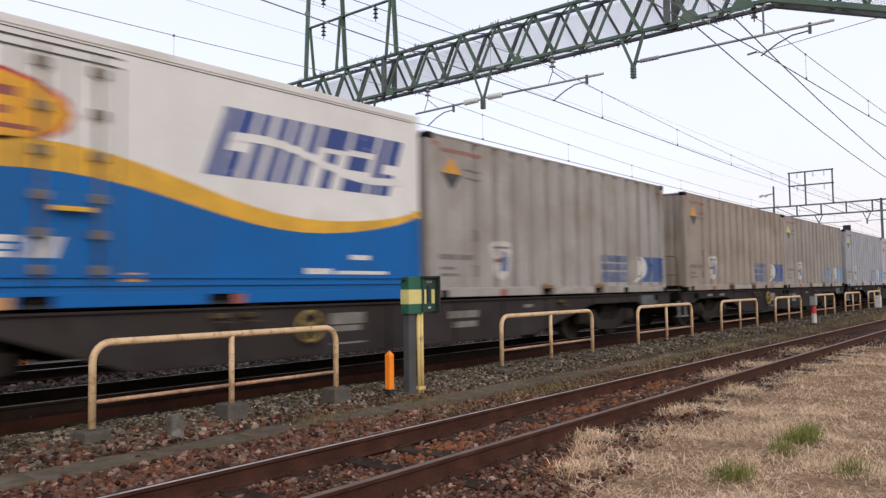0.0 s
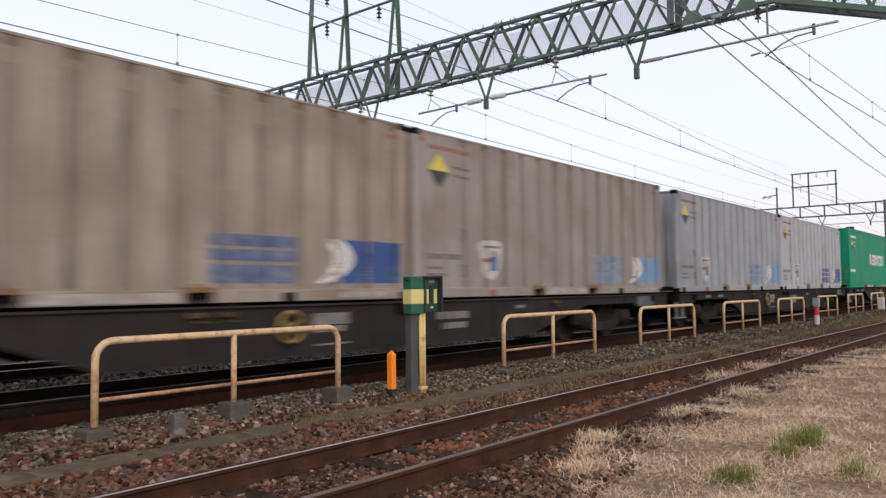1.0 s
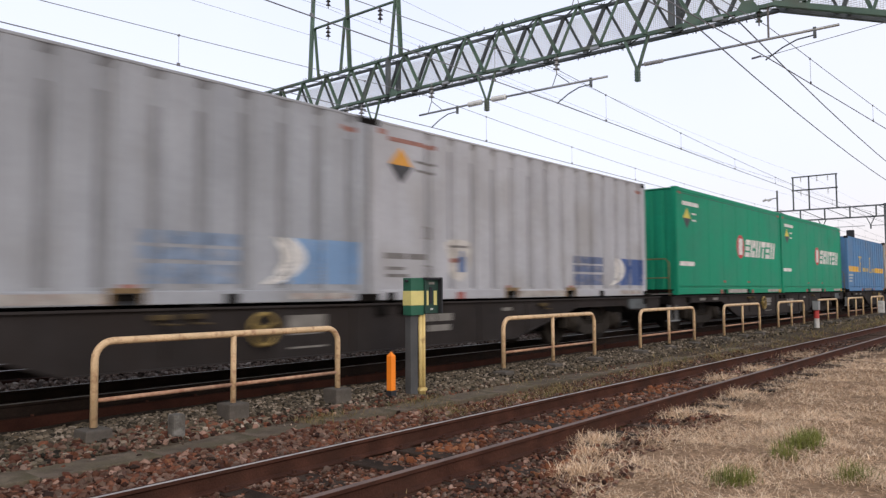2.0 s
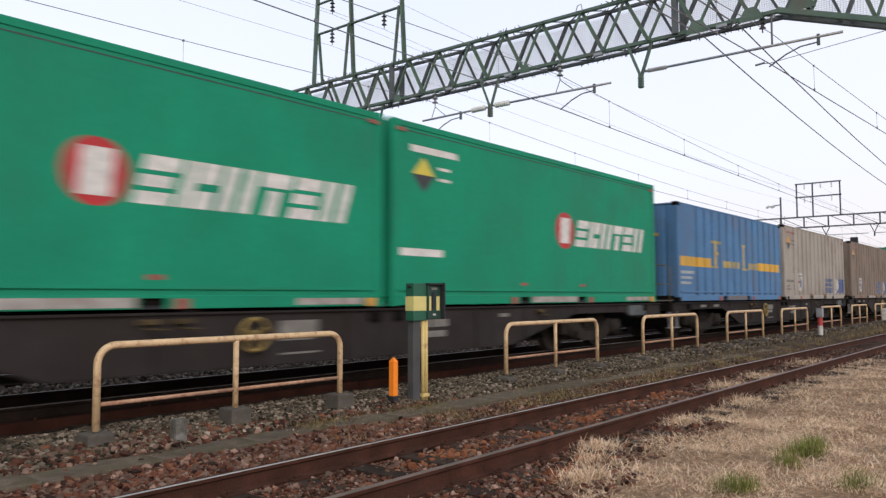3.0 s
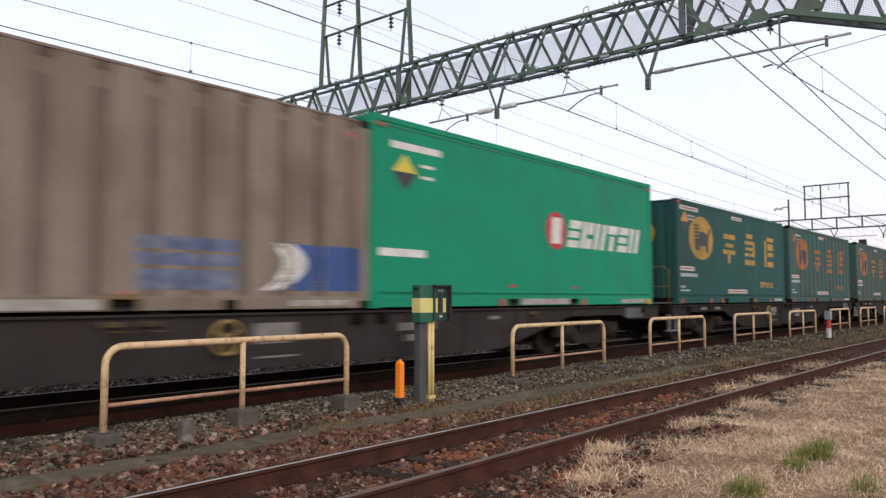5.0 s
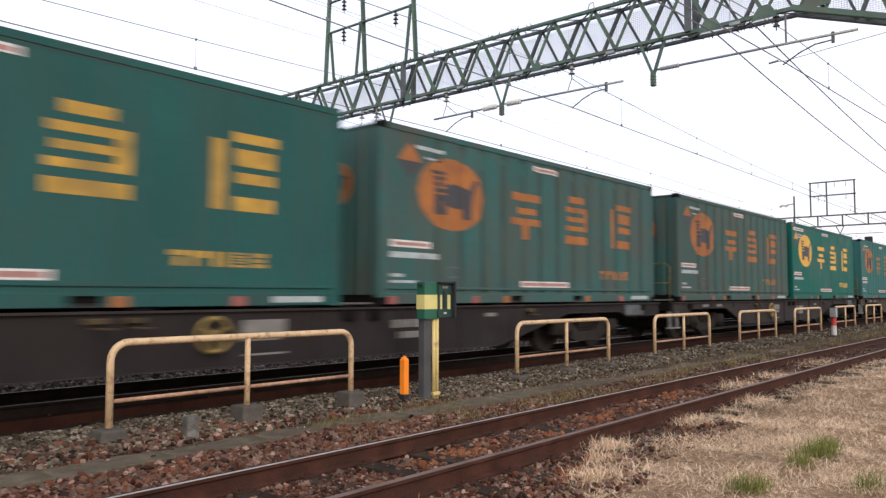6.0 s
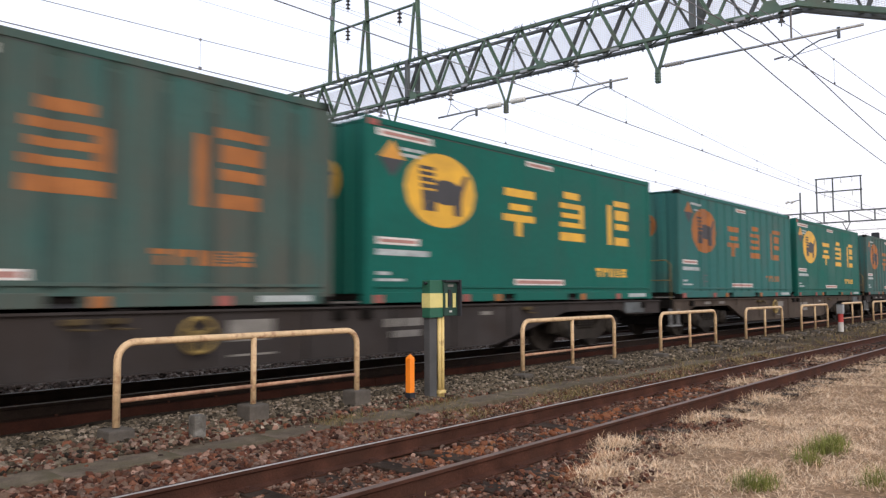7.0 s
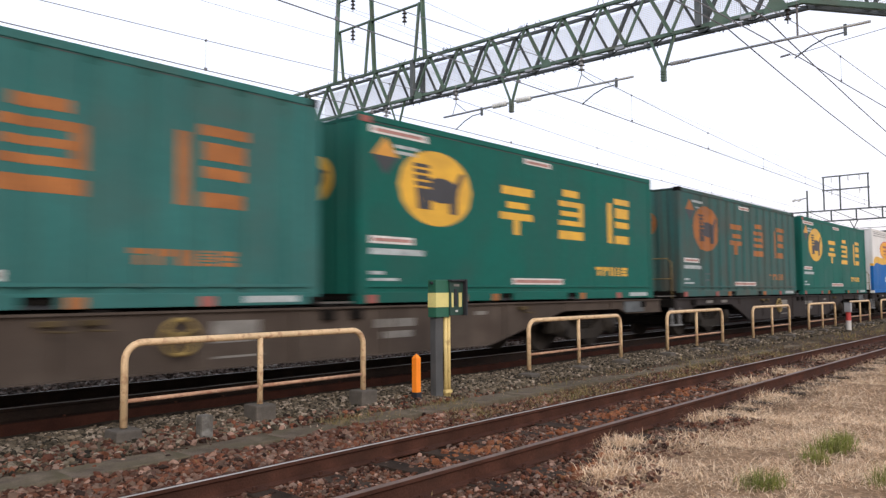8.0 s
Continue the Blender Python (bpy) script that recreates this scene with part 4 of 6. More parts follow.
CELL_G = [(0.08, 0.26, 0, 0.88), (0.36, 1, 0.87, 1), (0.40, 0.96, 0.57, 0.79), (0.40, 0.96, 0.35, 0.49), (0.38, 0.95, 0, 0.18)]


def paint(name, base, grime, streak_amount=0.55, stain_amount=0.35, rough=0.7, var=0.16):
    return mat(name, base, rough, var=var, scale=0.9, fine=14, bump=0.08, stain=grime, stain_amount=stain_amount, stain_scale=0.8, streak=grime, streak_amount=streak_amount, bump_scale=5, spec=0.12, drift=True)


P = {}
P["mark_dark"] = mat("faded dark lettering paint", (0.10, 0.10, 0.105), 0.7, var=0.3, scale=12)
P["mark_white"] = mat("soiled white marking paint", (0.66, 0.64, 0.61), 0.7, var=0.25, scale=8)
P["mark_red"] = mat("faded red marking paint", (0.31, 0.095, 0.08), 0.7, var=0.3, scale=8)
P["mark_faint"] = mat("worn grey lettering paint", (0.17, 0.16, 0.155), 0.75, var=0.35, scale=12)
P["red_text"] = mat("faded red print on a plate", (0.42, 0.22, 0.19), 0.75, var=0.4, scale=16)
P["red_faded"] = mat("almost worn off red paint", (0.30, 0.15, 0.125), 0.75, var=0.35, scale=10)
P["emblem_dust"] = mat("dusty white emblem paint", (0.49, 0.465, 0.435), 0.75, var=0.3, scale=7)
P["mark_pale"] = mat("worn pale marking paint", (0.40, 0.44, 0.44), 0.7, var=0.35, scale=10)
P["plate_dirty"] = mat("grimy white plate", (0.36, 0.335, 0.31), 0.7, var=0.35, scale=7, stain=(0.30, 0.16, 0.13), stain_amount=0.3, stain_scale=9)
P["mark_blue"] = mat("worn blue emblem paint", (0.12, 0.17, 0.30), 0.7, var=0.3, scale=10)
P["gold_dull"] = mat("dulled gold sign paint", (0.46, 0.27, 0.045), 0.65, var=0.3, scale=5, stain=(0.2, 0.14, 0.05), stain_amount=0.4)
P["gold_faded"] = mat("faded gold sign paint", (0.44, 0.34, 0.13), 0.65, var=0.3, scale=6)
P["rod"] = mat("grimy galvanised door gear", (0.20, 0.17, 0.13), 0.7, 0.2, var=0.35, scale=9, stain=(0.10, 0.06, 0.035), stain_amount=0.4, stain_scale=7)
P["ochre"] = mat("rusty ochre pocket frame", (0.19, 0.125, 0.06), 0.75, var=0.35, scale=9)
P["seam"] = mat("dark rubber seam", (0.06, 0.07, 0.07), 0.7, var=0.3)
P["amber"] = mat("amber warning paint", (0.58, 0.28, 0.05), 0.6, var=0.2)
P["lemon"] = mat("lemon warning paint", (0.62, 0.52, 0.08), 0.6, var=0.2)
P["black"] = mat("black warning paint", (0.05, 0.05, 0.055), 0.6, var=0.3)
P["band_blue"] = mat("royal blue band paint", (0.040, 0.085, 0.24), 0.55, var=0.25, scale=2)
P["band_worn"] = mat("half-worn blue band paint", (0.11, 0.14, 0.24), 0.7, var=0.4, scale=5, stain=(0.26, 0.24, 0.22), stain_amount=0.4, stain_scale=7)
P["sky_worn"] = mat("half-worn sky blue band paint", (0.20, 0.26, 0.36), 0.7, var=0.4, scale=5, stain=(0.27, 0.26, 0.25), stain_amount=0.4, stain_scale=7)
P["band_sky"] = mat("faded sky blue band paint", (0.17, 0.28, 0.45), 0.6, var=0.25, scale=2)
P["logo_orange"] = mat("amber sign paint", (0.74, 0.36, 0.03), 0.6, var=0.25, scale=3)
P["logo_rust"] = mat("faded rust-orange sign paint", (0.34, 0.125, 0.035), 0.7, var=0.3, scale=3)
P["logo_yellow"] = mat("golden yellow sign paint", (0.66, 0.37, 0.04), 0.55, var=0.2, scale=3)
P["crimson"] = mat("crimson disc paint", (0.45, 0.03, 0.035), 0.55, var=0.15)
P["navy"] = mat("navy sign paint", (0.035, 0.065, 0.23), 0.5, var=0.15)
P["tan"] = paint("warm grey container paint", (0.35, 0.335, 0.315), (0.22, 0.185, 0.155))
P["pale_tan"] = paint("pale grey container paint", (0.37, 0.34, 0.30), (0.23, 0.195, 0.16), 0.4)
P["brown"] = paint("road-dust brown container paint", (0.235, 0.19, 0.155), (0.13, 0.095, 0.07))
P["grey"] = paint("medium grey container paint", (0.31, 0.285, 0.262), (0.19, 0.155, 0.125))
P["dust"] = paint("dust-coloured container paint", (0.33, 0.285, 0.245), (0.20, 0.155, 0.12))
P["silver"] = paint("silver-grey container paint", (0.33, 0.345, 0.375), (0.22, 0.215, 0.21), 0.4)
P["pale_silver"] = paint("pale silver container paint", (0.41, 0.415, 0.445), (0.29, 0.28, 0.27), 0.35)
P["emerald"] = paint("emerald green container paint", (0.012, 0.255, 0.142), (0.02, 0.19, 0.112), 0.3, 0.2, 0.6)
P["blue"] = paint("sky blue container paint", (0.092, 0.215, 0.40), (0.12, 0.165, 0.24), 0.5, 0.3)
P["teal"] = paint("dusty teal container paint", (0.038, 0.115, 0.108), (0.085, 0.075, 0.062), 0.7, 0.45)
P["teal_dusty"] = paint("brown-dusted teal container paint", (0.042, 0.108, 0.097), (0.092, 0.08, 0.066), 0.65, 0.55)
P["teal_clean"] = paint("faded teal container paint", (0.034, 0.138, 0.128), (0.06, 0.105, 0.095), 0.4, 0.25)
P["deep_green"] = paint("deep bottle green container paint", (0.008, 0.105, 0.082), (0.022, 0.08, 0.065), 0.3, 0.2, 0.6)
P["worn_green"] = paint("worn grey-green container paint", (0.022, 0.092, 0.083), (0.045, 0.07, 0.065), 0.5, 0.3)
# groove colours: the wall paint darkened for rib shade, with some dirt
P["groove_tan"] = mat("grey-brown road dirt", (0.235, 0.215, 0.195), 0.85, var=0.35, scale=1.5, streak=(0.17, 0.15, 0.13), streak_amount=0.6, spec=0.1)
P["groove_brown"] = mat("dark brown road dirt", (0.165, 0.13, 0.105), 0.85, var=0.35, scale=1.5, streak=(0.11, 0.085, 0.065), streak_amount=0.6, spec=0.1)
P["groove_silver"] = mat("blue-grey road dirt", (0.235, 0.24, 0.255), 0.85, var=0.3, scale=1.5, streak=(0.18, 0.175, 0.175), streak_amount=0.5, spec=0.1)
P["groove_blue"] = mat("dirt over sky blue paint", (0.10, 0.165, 0.26), 0.85, var=0.35, scale=1.5, streak=(0.12, 0.13, 0.16), streak_amount=0.8, spec=0.1)
P["groove_teal"] = mat("dirt over teal paint", (0.05, 0.085, 0.078), 0.85, var=0.35, scale=1.5, streak=(0.075, 0.065, 0.055), streak_amount=0.7, spec=0.1)
P["reefer_white"] = paint("white panel paint", (0.69, 0.68, 0.66), (0.54, 0.51, 0.47), 0.25, 0.2, 0.6, 0.08)
P["reefer_blue"] = paint("bright blue panel paint", (0.010, 0.118, 0.37), (0.02, 0.10, 0.28), 0.3, 0.2, 0.6, 0.12)


def warning_diamond(s, cx, cz, r, top):
    s.paintwork("warning_triangle", top, [(cx - r, cx + r, lambda x: cz, lambda x: cz + r * 1.05 * (1 - abs(x - cx) / r))], "yellow upper half of a warning diamond")
    s.paintwork("warning_triangle", P["black"], [(cx - r, cx + r, lambda x: cz - r * 1.05 * (1 - abs(x - cx) / r), lambda x: cz)], "black lower half of a warning diamond")


def plate(s, x0, x1, z0, z1, material, lift=0.006):
    material = P["plate_dirty"] if material is P["mark_white"] else material
    bm = bmesh.new()
    box(bm, (x0, -W / 2 - lift, z0), (x1, -W / 2 - 0.001, z1))
    return part("marking_plate", bm, material, s.ob)


def trim(s, material, z=0.235):
    bm = bmesh.new()
    box(bm, (-s.L / 2 + 0.17, -W / 2 - 0.014, z), (s.L / 2 - 0.17, -W / 2, z + 0.04), 0.004)
    part("trim_rail", bm, material, s.ob)


def lock_tabs(s, colours):
    """Coloured twist lock tabs along the bottom rail."""
    for x, m in colours:
        bm = bmesh.new()
        box(bm, (x - 0.09, -W / 2 - 0.02, 0.01), (x + 0.09, -W / 2 - 0.002, 0.13), 0.008)
        part("twist_lock", bm, m, s.ob)


def shield_container(paint_mat, band, band_text, top, label, H=2.73):
    L = 9.41
    s = Shell(L, H, "rib", paint_mat, paint_mat, label)
    s.grooves(P["groove_brown"] if paint_mat is P["brown"] else P["groove_silver"] if paint_mat in (P["silver"], P["pale_silver"]) else P["groove_tan"])
    s.paintwork("marking_bar", P["red_faded"], [rect(-4.33, -3.2, 2.44, 2.51)], "faded red marking bar")
    s.paintwork("marking_bar", P["red_faded"], [rect(-4.55, -4.38, 2.52, 2.60)], "faded red marking bar")
    s.paintwork("marking_bar", P["red_faded"], [rect(L / 2 - 0.5, L / 2 - 0.2, H - 0.27, H - 0.20)], "faded red marking bar")
    warning_diamond(s, -4.05, 2.09, 0.27, top)
    for x0, x1, z0, z1 in ((-3.71, -3.21, 2.17, 2.21), (-3.71, -3.25, 2.03, 2.07), (-4.42, -3.95, 0.64, 0.73), (-3.9, -3.39, 0.64, 0.73), (-4.38, -3.98, 0.47, 0.52), (-4.38, -3.9, 0.36, 0.41)):
        s.paintwork("marking_bar", P["mark_faint"], [rect(x0, x1, z0, z1)])
    for z in (0.98, 0.36):
        s.paintwork("document_plate", P["mark_faint"], [rect(-3.55, -3.3, z, z + 0.015), rect(-3.55, -3.3, z + 0.18, z + 0.195), rect(-3.55, -3.535, z, z + 0.18), rect(-3.315, -3.3, z, z + 0.18)])
    cx, half = -2.6, 0.40

    def low(x):
        u = min(1.0, abs(x - cx) / half)
        return 0.29 + (0.50 * u ** 2.2 + 0.12 * u)
    s.paintwork("shield_emblem", P["emblem_dust"], [(cx - half, cx + half, low, lambda x: 0.94 + 0.07 * (1 - (abs(x - cx) / half) ** 2))], "white shield emblem")
    s.paintwork("emblem_mark", P["mark_blue"], [rect(cx - 0.06, cx + 0.16, 0.46, 0.72), rect(cx + 0.02, cx + 0.10, 0.72, 0.82)], lift=0.006)
    s.paintwork("emblem_mark", P["mark_faint"], [rect(cx - 0.22, cx + 0.22, 0.87, 0.91)], lift=0.006)
    s.paintwork("emblem_mark", P["red_faded"], [rect(cx - 0.18, cx + 0.0, 0.62, 0.69)], lift=0.006)
    z0, z1 = 0.25, 0.86
    arc = [(z0 + (z1 - z0) * k / 12, 2.62 + 0.62 * math.sin(math.pi * (0.12 + 0.66 * k / 12))) for k in range(13)]
    s.paintwork("colour_band", band, [[(z, x + 0.33, 4.58) for z, x in arc]], "solid blue colour band", lift=0.004)
    for ra, rb in ((0.71, 0.86), (0.53, 0.67), (0.25, 0.48)):
        s.paintwork("marking_bar", band_text, [rect(1.2, 2.57, ra, rb)], "worn blue bar of unreadable lines")
    s.paintwork("crescent_emblem", P["mark_white"], [[(z, x, x + 0.14) for z, x in arc]], "white crescent beside the blue band", lift=0.006)
    s.paintwork("crescent_emblem", P["mark_white"], [[(z, x + 0.18, x + 0.33) for z, x in arc]], "white crescent beside the blue band", lift=0.006)
    plate(s, 3.3, 4.4, 0.05, 0.13, P["mark_white"])
    plate(s, -0.86, 0.86, 0.03, 0.14, P["mark_white"])
    s.paintwork("marking_bar", P["red_faded"], [rect(-1.25, -1.0, 0.20, 0.24), rect(0.98, 1.2, 0.20, 0.24)])
    for x in (-1.07, 1.07):
        bm = bmesh.new()
        box(bm, (x - 0.22, -W / 2 - 0.012, RAIL_Z - 0.03), (x + 0.22, -W / 2, RAIL_Z + 0.03), 0.004)
        for a in (-0.22, 0.18):
            box(bm, (x + a, -W / 2 - 0.010, 0.012), (x + a + 0.04, -W / 2 + 0.01, RAIL_Z - 0.032))
        part("pocket_frame", bm, P["ochre"], s.ob, "rusty ochre fork pocket frame")
    lock_tabs(s, ((-4.3, M["under"]), (-2.6, P["mark_red"]), (2.4, M["under"])))
    return s


def emerald_container(label):
    L, H = 9.41, 2.9
    s = Shell(L, H, "flat", P["emerald"], P["emerald"], label)
    s.paintwork("roof_seam", P["seam"], [rect(-L / 2 + 0.13, L / 2 - 0.13, 2.735, 2.75)])
    s.paintwork("marking_bar", P["mark_white"], [rect(-4.26, -3.11, 2.43, 2.54)])
    warning_diamond(s, -3.96, 2.08, 0.27, P["lemon"])
    s.paintwork("marking_bar", P["mark_white"], [rect(-3.6, -3.3, 2.2, 2.25)])
    s.paintwork("marking_bar", P["mark_white"], [rect(-3.6, -3.3, 2.02, 2.07)])
    s.paintwork("marking_bar", P["mark_white"], [rect(-4.51, -3.49, 0.78, 0.90)])
    s.paintwork("disc_emblem", P["crimson"], [oval(0.40, 1.48, 0.37, 0.37)], "crimson disc emblem")
    s.paintwork("emblem_mark", P["mark_white"], slanted(0.20, 0.56, 1.22, 1.74, 0.08), "white block inside the disc", lift=0.006)
    s.paintwork("sign_block", P["mark_white"], block_word(0.79, 1.18, 0.56, 0.46, 0.075, 0.31, [CELL_D, CELL_A, CELL_B, CELL_C, CELL_D, CELL_B]), "row of slanted white block shapes")
    trim(s, P["emerald"])
    plate(s, 3.1, 4.3, 0.04, 0.13, P["mark_white"])
    plate(s, -0.86, 0.86, 0.03, 0.14, P["mark_white"])
    s.paintwork("marking_bar", P["mark_red"], [rect(-1.2, -1.0, 0.34, 0.40), rect(1.0, 1.2, 0.34, 0.40)])
    lock_tabs(s, ((-1.45, P["mark_red"]), (1.42, P["mark_red"]), (4.45, P["amber"])))
    for x in (-4.5, 4.5):
        bm = bmesh.new()
        box(bm, (x - 0.09, -W / 2 - 0.008, H - 0.19), (x + 0.09, -W / 2 - 0.001, H - 0.13))
        part("marking_plate", bm, P["mark_red"], s.ob)
    return s


def blue_container(label):
    L, H = 9.14, 2.65
    s = Shell(L, H, "rib", P["blue"], P["blue"], label)
    s.grooves(P["groove_blue"])
    s.paintwork("colour_band", P["logo_yellow"], [rect(-4.42, -2.18, 0.95, 1.21)], "golden yellow band")
    s.paintwork("colour_band", P["logo_yellow"], [rect(2.10, 4.38, 0.96, 1.22)], "golden yellow band")
    s.paintwork("sign_block", P["gold_faded"], [rect(-1.92, -1.72, 0.98, 1.72), rect(-2.0, -1.35, 1.66, 1.74), rect(-1.72, -1.45, 1.34, 1.42), rect(-2.0, -1.65, 0.95, 1.0), rect(0.55, 0.73, 0.98, 1.72), rect(0.47, 0.85, 1.68, 1.74), rect(0.47, 1.05, 0.94, 1.0)], "golden yellow block shapes")
    s.paintwork("sign_block", P["gold_faded"], [rect(-1.2 + 0.4 * k, -0.9 + 0.4 * k, 0.98, 1.18) for k in range(4)] + [rect(1.1 + 0.32 * k, 1.36 + 0.32 * k, 0.98, 1.18) for k in range(3)], "small dull gold block shapes")
    s.paintwork("marking_bar", P["mark_pale"], [rect(-4.37, -3.47, 0.74, 0.82)])
    s.paintwork("marking_bar", P["mark_pale"], [rect(-4.37, -3.6, 0.60, 0.67)])
    s.paintwork("marking_bar", P["mark_pale"], [rect(-4.37, -3.7, 0.46, 0.53)])
    trim(s, P["blue"])
    bm = bmesh.new()
    x = -L / 2 + 0.012
    for y0, y1, z0, z1 in ((-0.30, -0.20, 1.75, 2.25), (-0.30, 0.22, 2.16, 2.25), (-0.25, 0.1, 1.97, 2.05), (0.24, 0.36, 1.75, 2.25), (-0.5, 0.6, 1.62, 1.67), (0.3, 0.7, 1.75, 1.83)):
        box(bm, (x - 0.006, -y1, z0), (x, -y0, z1))
    part("end_emblem", bm, P["logo_yellow"], s.ob, "golden yellow block emblem")
    plate(s, -0.86, 0.86, 0.03, 0.14, P["mark_faint"])
    lock_tabs(s, ((-1.5, P["mark_red"]), (1.5, P["mark_red"]), (4.32, P["logo_rust"])))
    return s


def parcel_container(bright, label, worn=False, coat=None):
    L, H = (9.06, 2.74) if bright else (9.12, 2.75)
    pm = coat or (P["worn_green"] if worn else P["deep_green"] if bright else P["teal"])
    ink = P["gold_dull"] if worn else P["logo_yellow"] if bright else P["logo_rust"]
    s = Shell(L, H, "flat" if bright else "shallow", pm, pm, label)
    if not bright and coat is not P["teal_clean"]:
        s.grooves(P["groove_teal"])
    if bright:
        s.paintwork("marking_plate", P["mark_white"], [rect(-4.31, -3.1, 2.47, 2.58)])
        s.paintwork("marking_bar", P["red_text"], [rect(-4.22, -3.2, 2.50, 2.55)], lift=0.006)
        s.paintwork("marking_bar", P["mark_pale"], [rect(-3.8, -3.3, 2.31, 2.36), rect(-3.8, -3.35, 2.22, 2.27)])
        plate(s, -4.5, -4.3, H - 0.14, H - 0.05, P["mark_red"])
    else:
        s.paintwork("marking_bar", P["mark_pale"], [rect(-3.75, -3.1, 2.42, 2.48), rect(-3.55, -3.15, 2.28, 2.32)])
    warning_diamond(s, -4.0 if bright else -3.9, 2.16 if bright else 2.21, 0.27, P["amber"] if bright else P["logo_rust"])
    cx, cz = -2.88, 1.78
    s.paintwork("round_emblem", ink, [oval(cx, cz, 0.86, 0.59)], "round emblem with a dark shape")
    s.paintwork("emblem_mark", P["black"], [oval(cx + 0.10, cz - 0.02, 0.42, 0.20)], "dark plain oval on the emblem", lift=0.006)
    s.paintwork("emblem_mark", P["black"], [[(cz - 0.34, cx - 0.44, cx - 0.14), (cz + 0.36, cx - 0.54, cx - 0.18)]], "dark plain slab on the emblem", lift=0.007)
    s.paintwork("emblem_mark", P["black"], [[(cz - 0.38, cx + 0.30, cx + 0.48), (cz + 0.02, cx + 0.26, cx + 0.50)]], "dark plain bar on the emblem", lift=0.008)
    s.paintwork("emblem_mark", P["black"], [[(cz + 0.02, cx + 0.36, cx + 0.52), (cz + 0.30, cx + 0.56, cx + 0.68)]], "dark plain bar on the emblem", lift=0.008)
    s.paintwork("emblem_mark", ink, [rect(cx - 0.52, cx - 0.16, cz + z, cz + z + 0.035) for z in (-0.02, 0.08, 0.18, 0.27)], lift=0.009)
    for x, cell in ((-1.25, CELL_E), (0.56, CELL_F), (2.42, CELL_G)):
        s.paintwork("sign_block", ink, block_word(x, 1.17, 0.97, 1.04, 0, 0, [cell]), "sign block of horizontal bars")
    s.paintwork("sign_block", ink, block_word(1.98, 0.48, 0.18, 0.23, 0.045, 0, [CELL_C, CELL_A[:2], CELL_B, CELL_F, CELL_D]), "small row of block shapes")
    s.paintwork("marking_plate", P["mark_white"], [rect(-4.32, -3.42, 0.87, 0.98)])
    s.paintwork("marking_plate", P["mark_pale"], [rect(-4.32, -3.2, 0.71, 0.80)])
    s.paintwork("marking_bar", P["red_text"], [rect(-4.27, -3.47, 0.90, 0.95)], lift=0.006)
    s.paintwork("marking_bar", P["mark_pale"], [rect(-4.32, -4.05, 0.42, 0.47), rect(-4.32, -3.75, 0.33, 0.37)])
    s.paintwork("marking_plate", P["mark_white"], [rect(-0.5, 0.37, 2.48, 2.58)])
    s.paintwork("marking_plate", P["mark_white"], [rect(-0.9, 0.72, 0.29, 0.40)])
    s.paintwork("marking_bar", P["red_text"], [rect(-0.85, 0.67, 0.315, 0.375), rect(-0.45, 0.32, 2.50, 2.55)], lift=0.006)
    if not bright:
        s.paintwork("document_plate", P["mark_dark"], [rect(-3.0, -2.7, 0.58, 0.61), rect(-3.0, -2.7, 0.42, 0.45), rect(-3.0, -2.97, 0.3, 0.61)])
    s.paintwork("roof_seam", P["seam"], [rect(-L / 2 + 0.13, L / 2 - 0.13, H - 0.125, H - 0.112)])
    trim(s, pm)
    bm = bmesh.new()
    disc(bm, (-L / 2 + 0.012, -0.30, 1.86), (1, 0, 0), 0.34, 0.012, 28)
    em = part("end_emblem", bm, ink, s.ob, "round emblem on the end wall")
    bm = bmesh.new()
    disc(bm, (-L / 2 + 0.004, -0.30, 1.88), (1, 0, 0), 0.16, 0.006, 20)
    box(bm, (-L / 2 + 0.001, -0.52, 1.92), (-L / 2 + 0.007, -0.38, 1.97))
    part("emblem_mark", bm, P["black"], em)
    bm = bmesh.new()
    box(bm, (-L / 2 + 0.008, 0.3, 1.9), (-L / 2 + 0.014, 0.95, 2.0))
    part("end_marking", bm, P["mark_pale"], s.ob)
    lock_tabs(s, ((-4.3, P["mark_red"]), (-2.3, P["mark_red"]), (-1.42, P["logo_rust"]), (1.42, P["logo_rust"]), (2.9, P["mark_red"])))
    plate(s, 3.4, 4.2, 0.05, 0.13, P["mark_pale"])
    return s


WAVE = np.polyfit([-4.6, -2.8, -1.41, -0.88, -0.42, 0.09, 0.66, 1.28, 1.98, 2.77, 3.54, 4.15, 4.65], [1.30, 1.46, 1.54, 1.57, 1.54, 1.43, 1.30, 1.17, 1.07, 1.03, 1.09, 1.20, 1.33], 7)


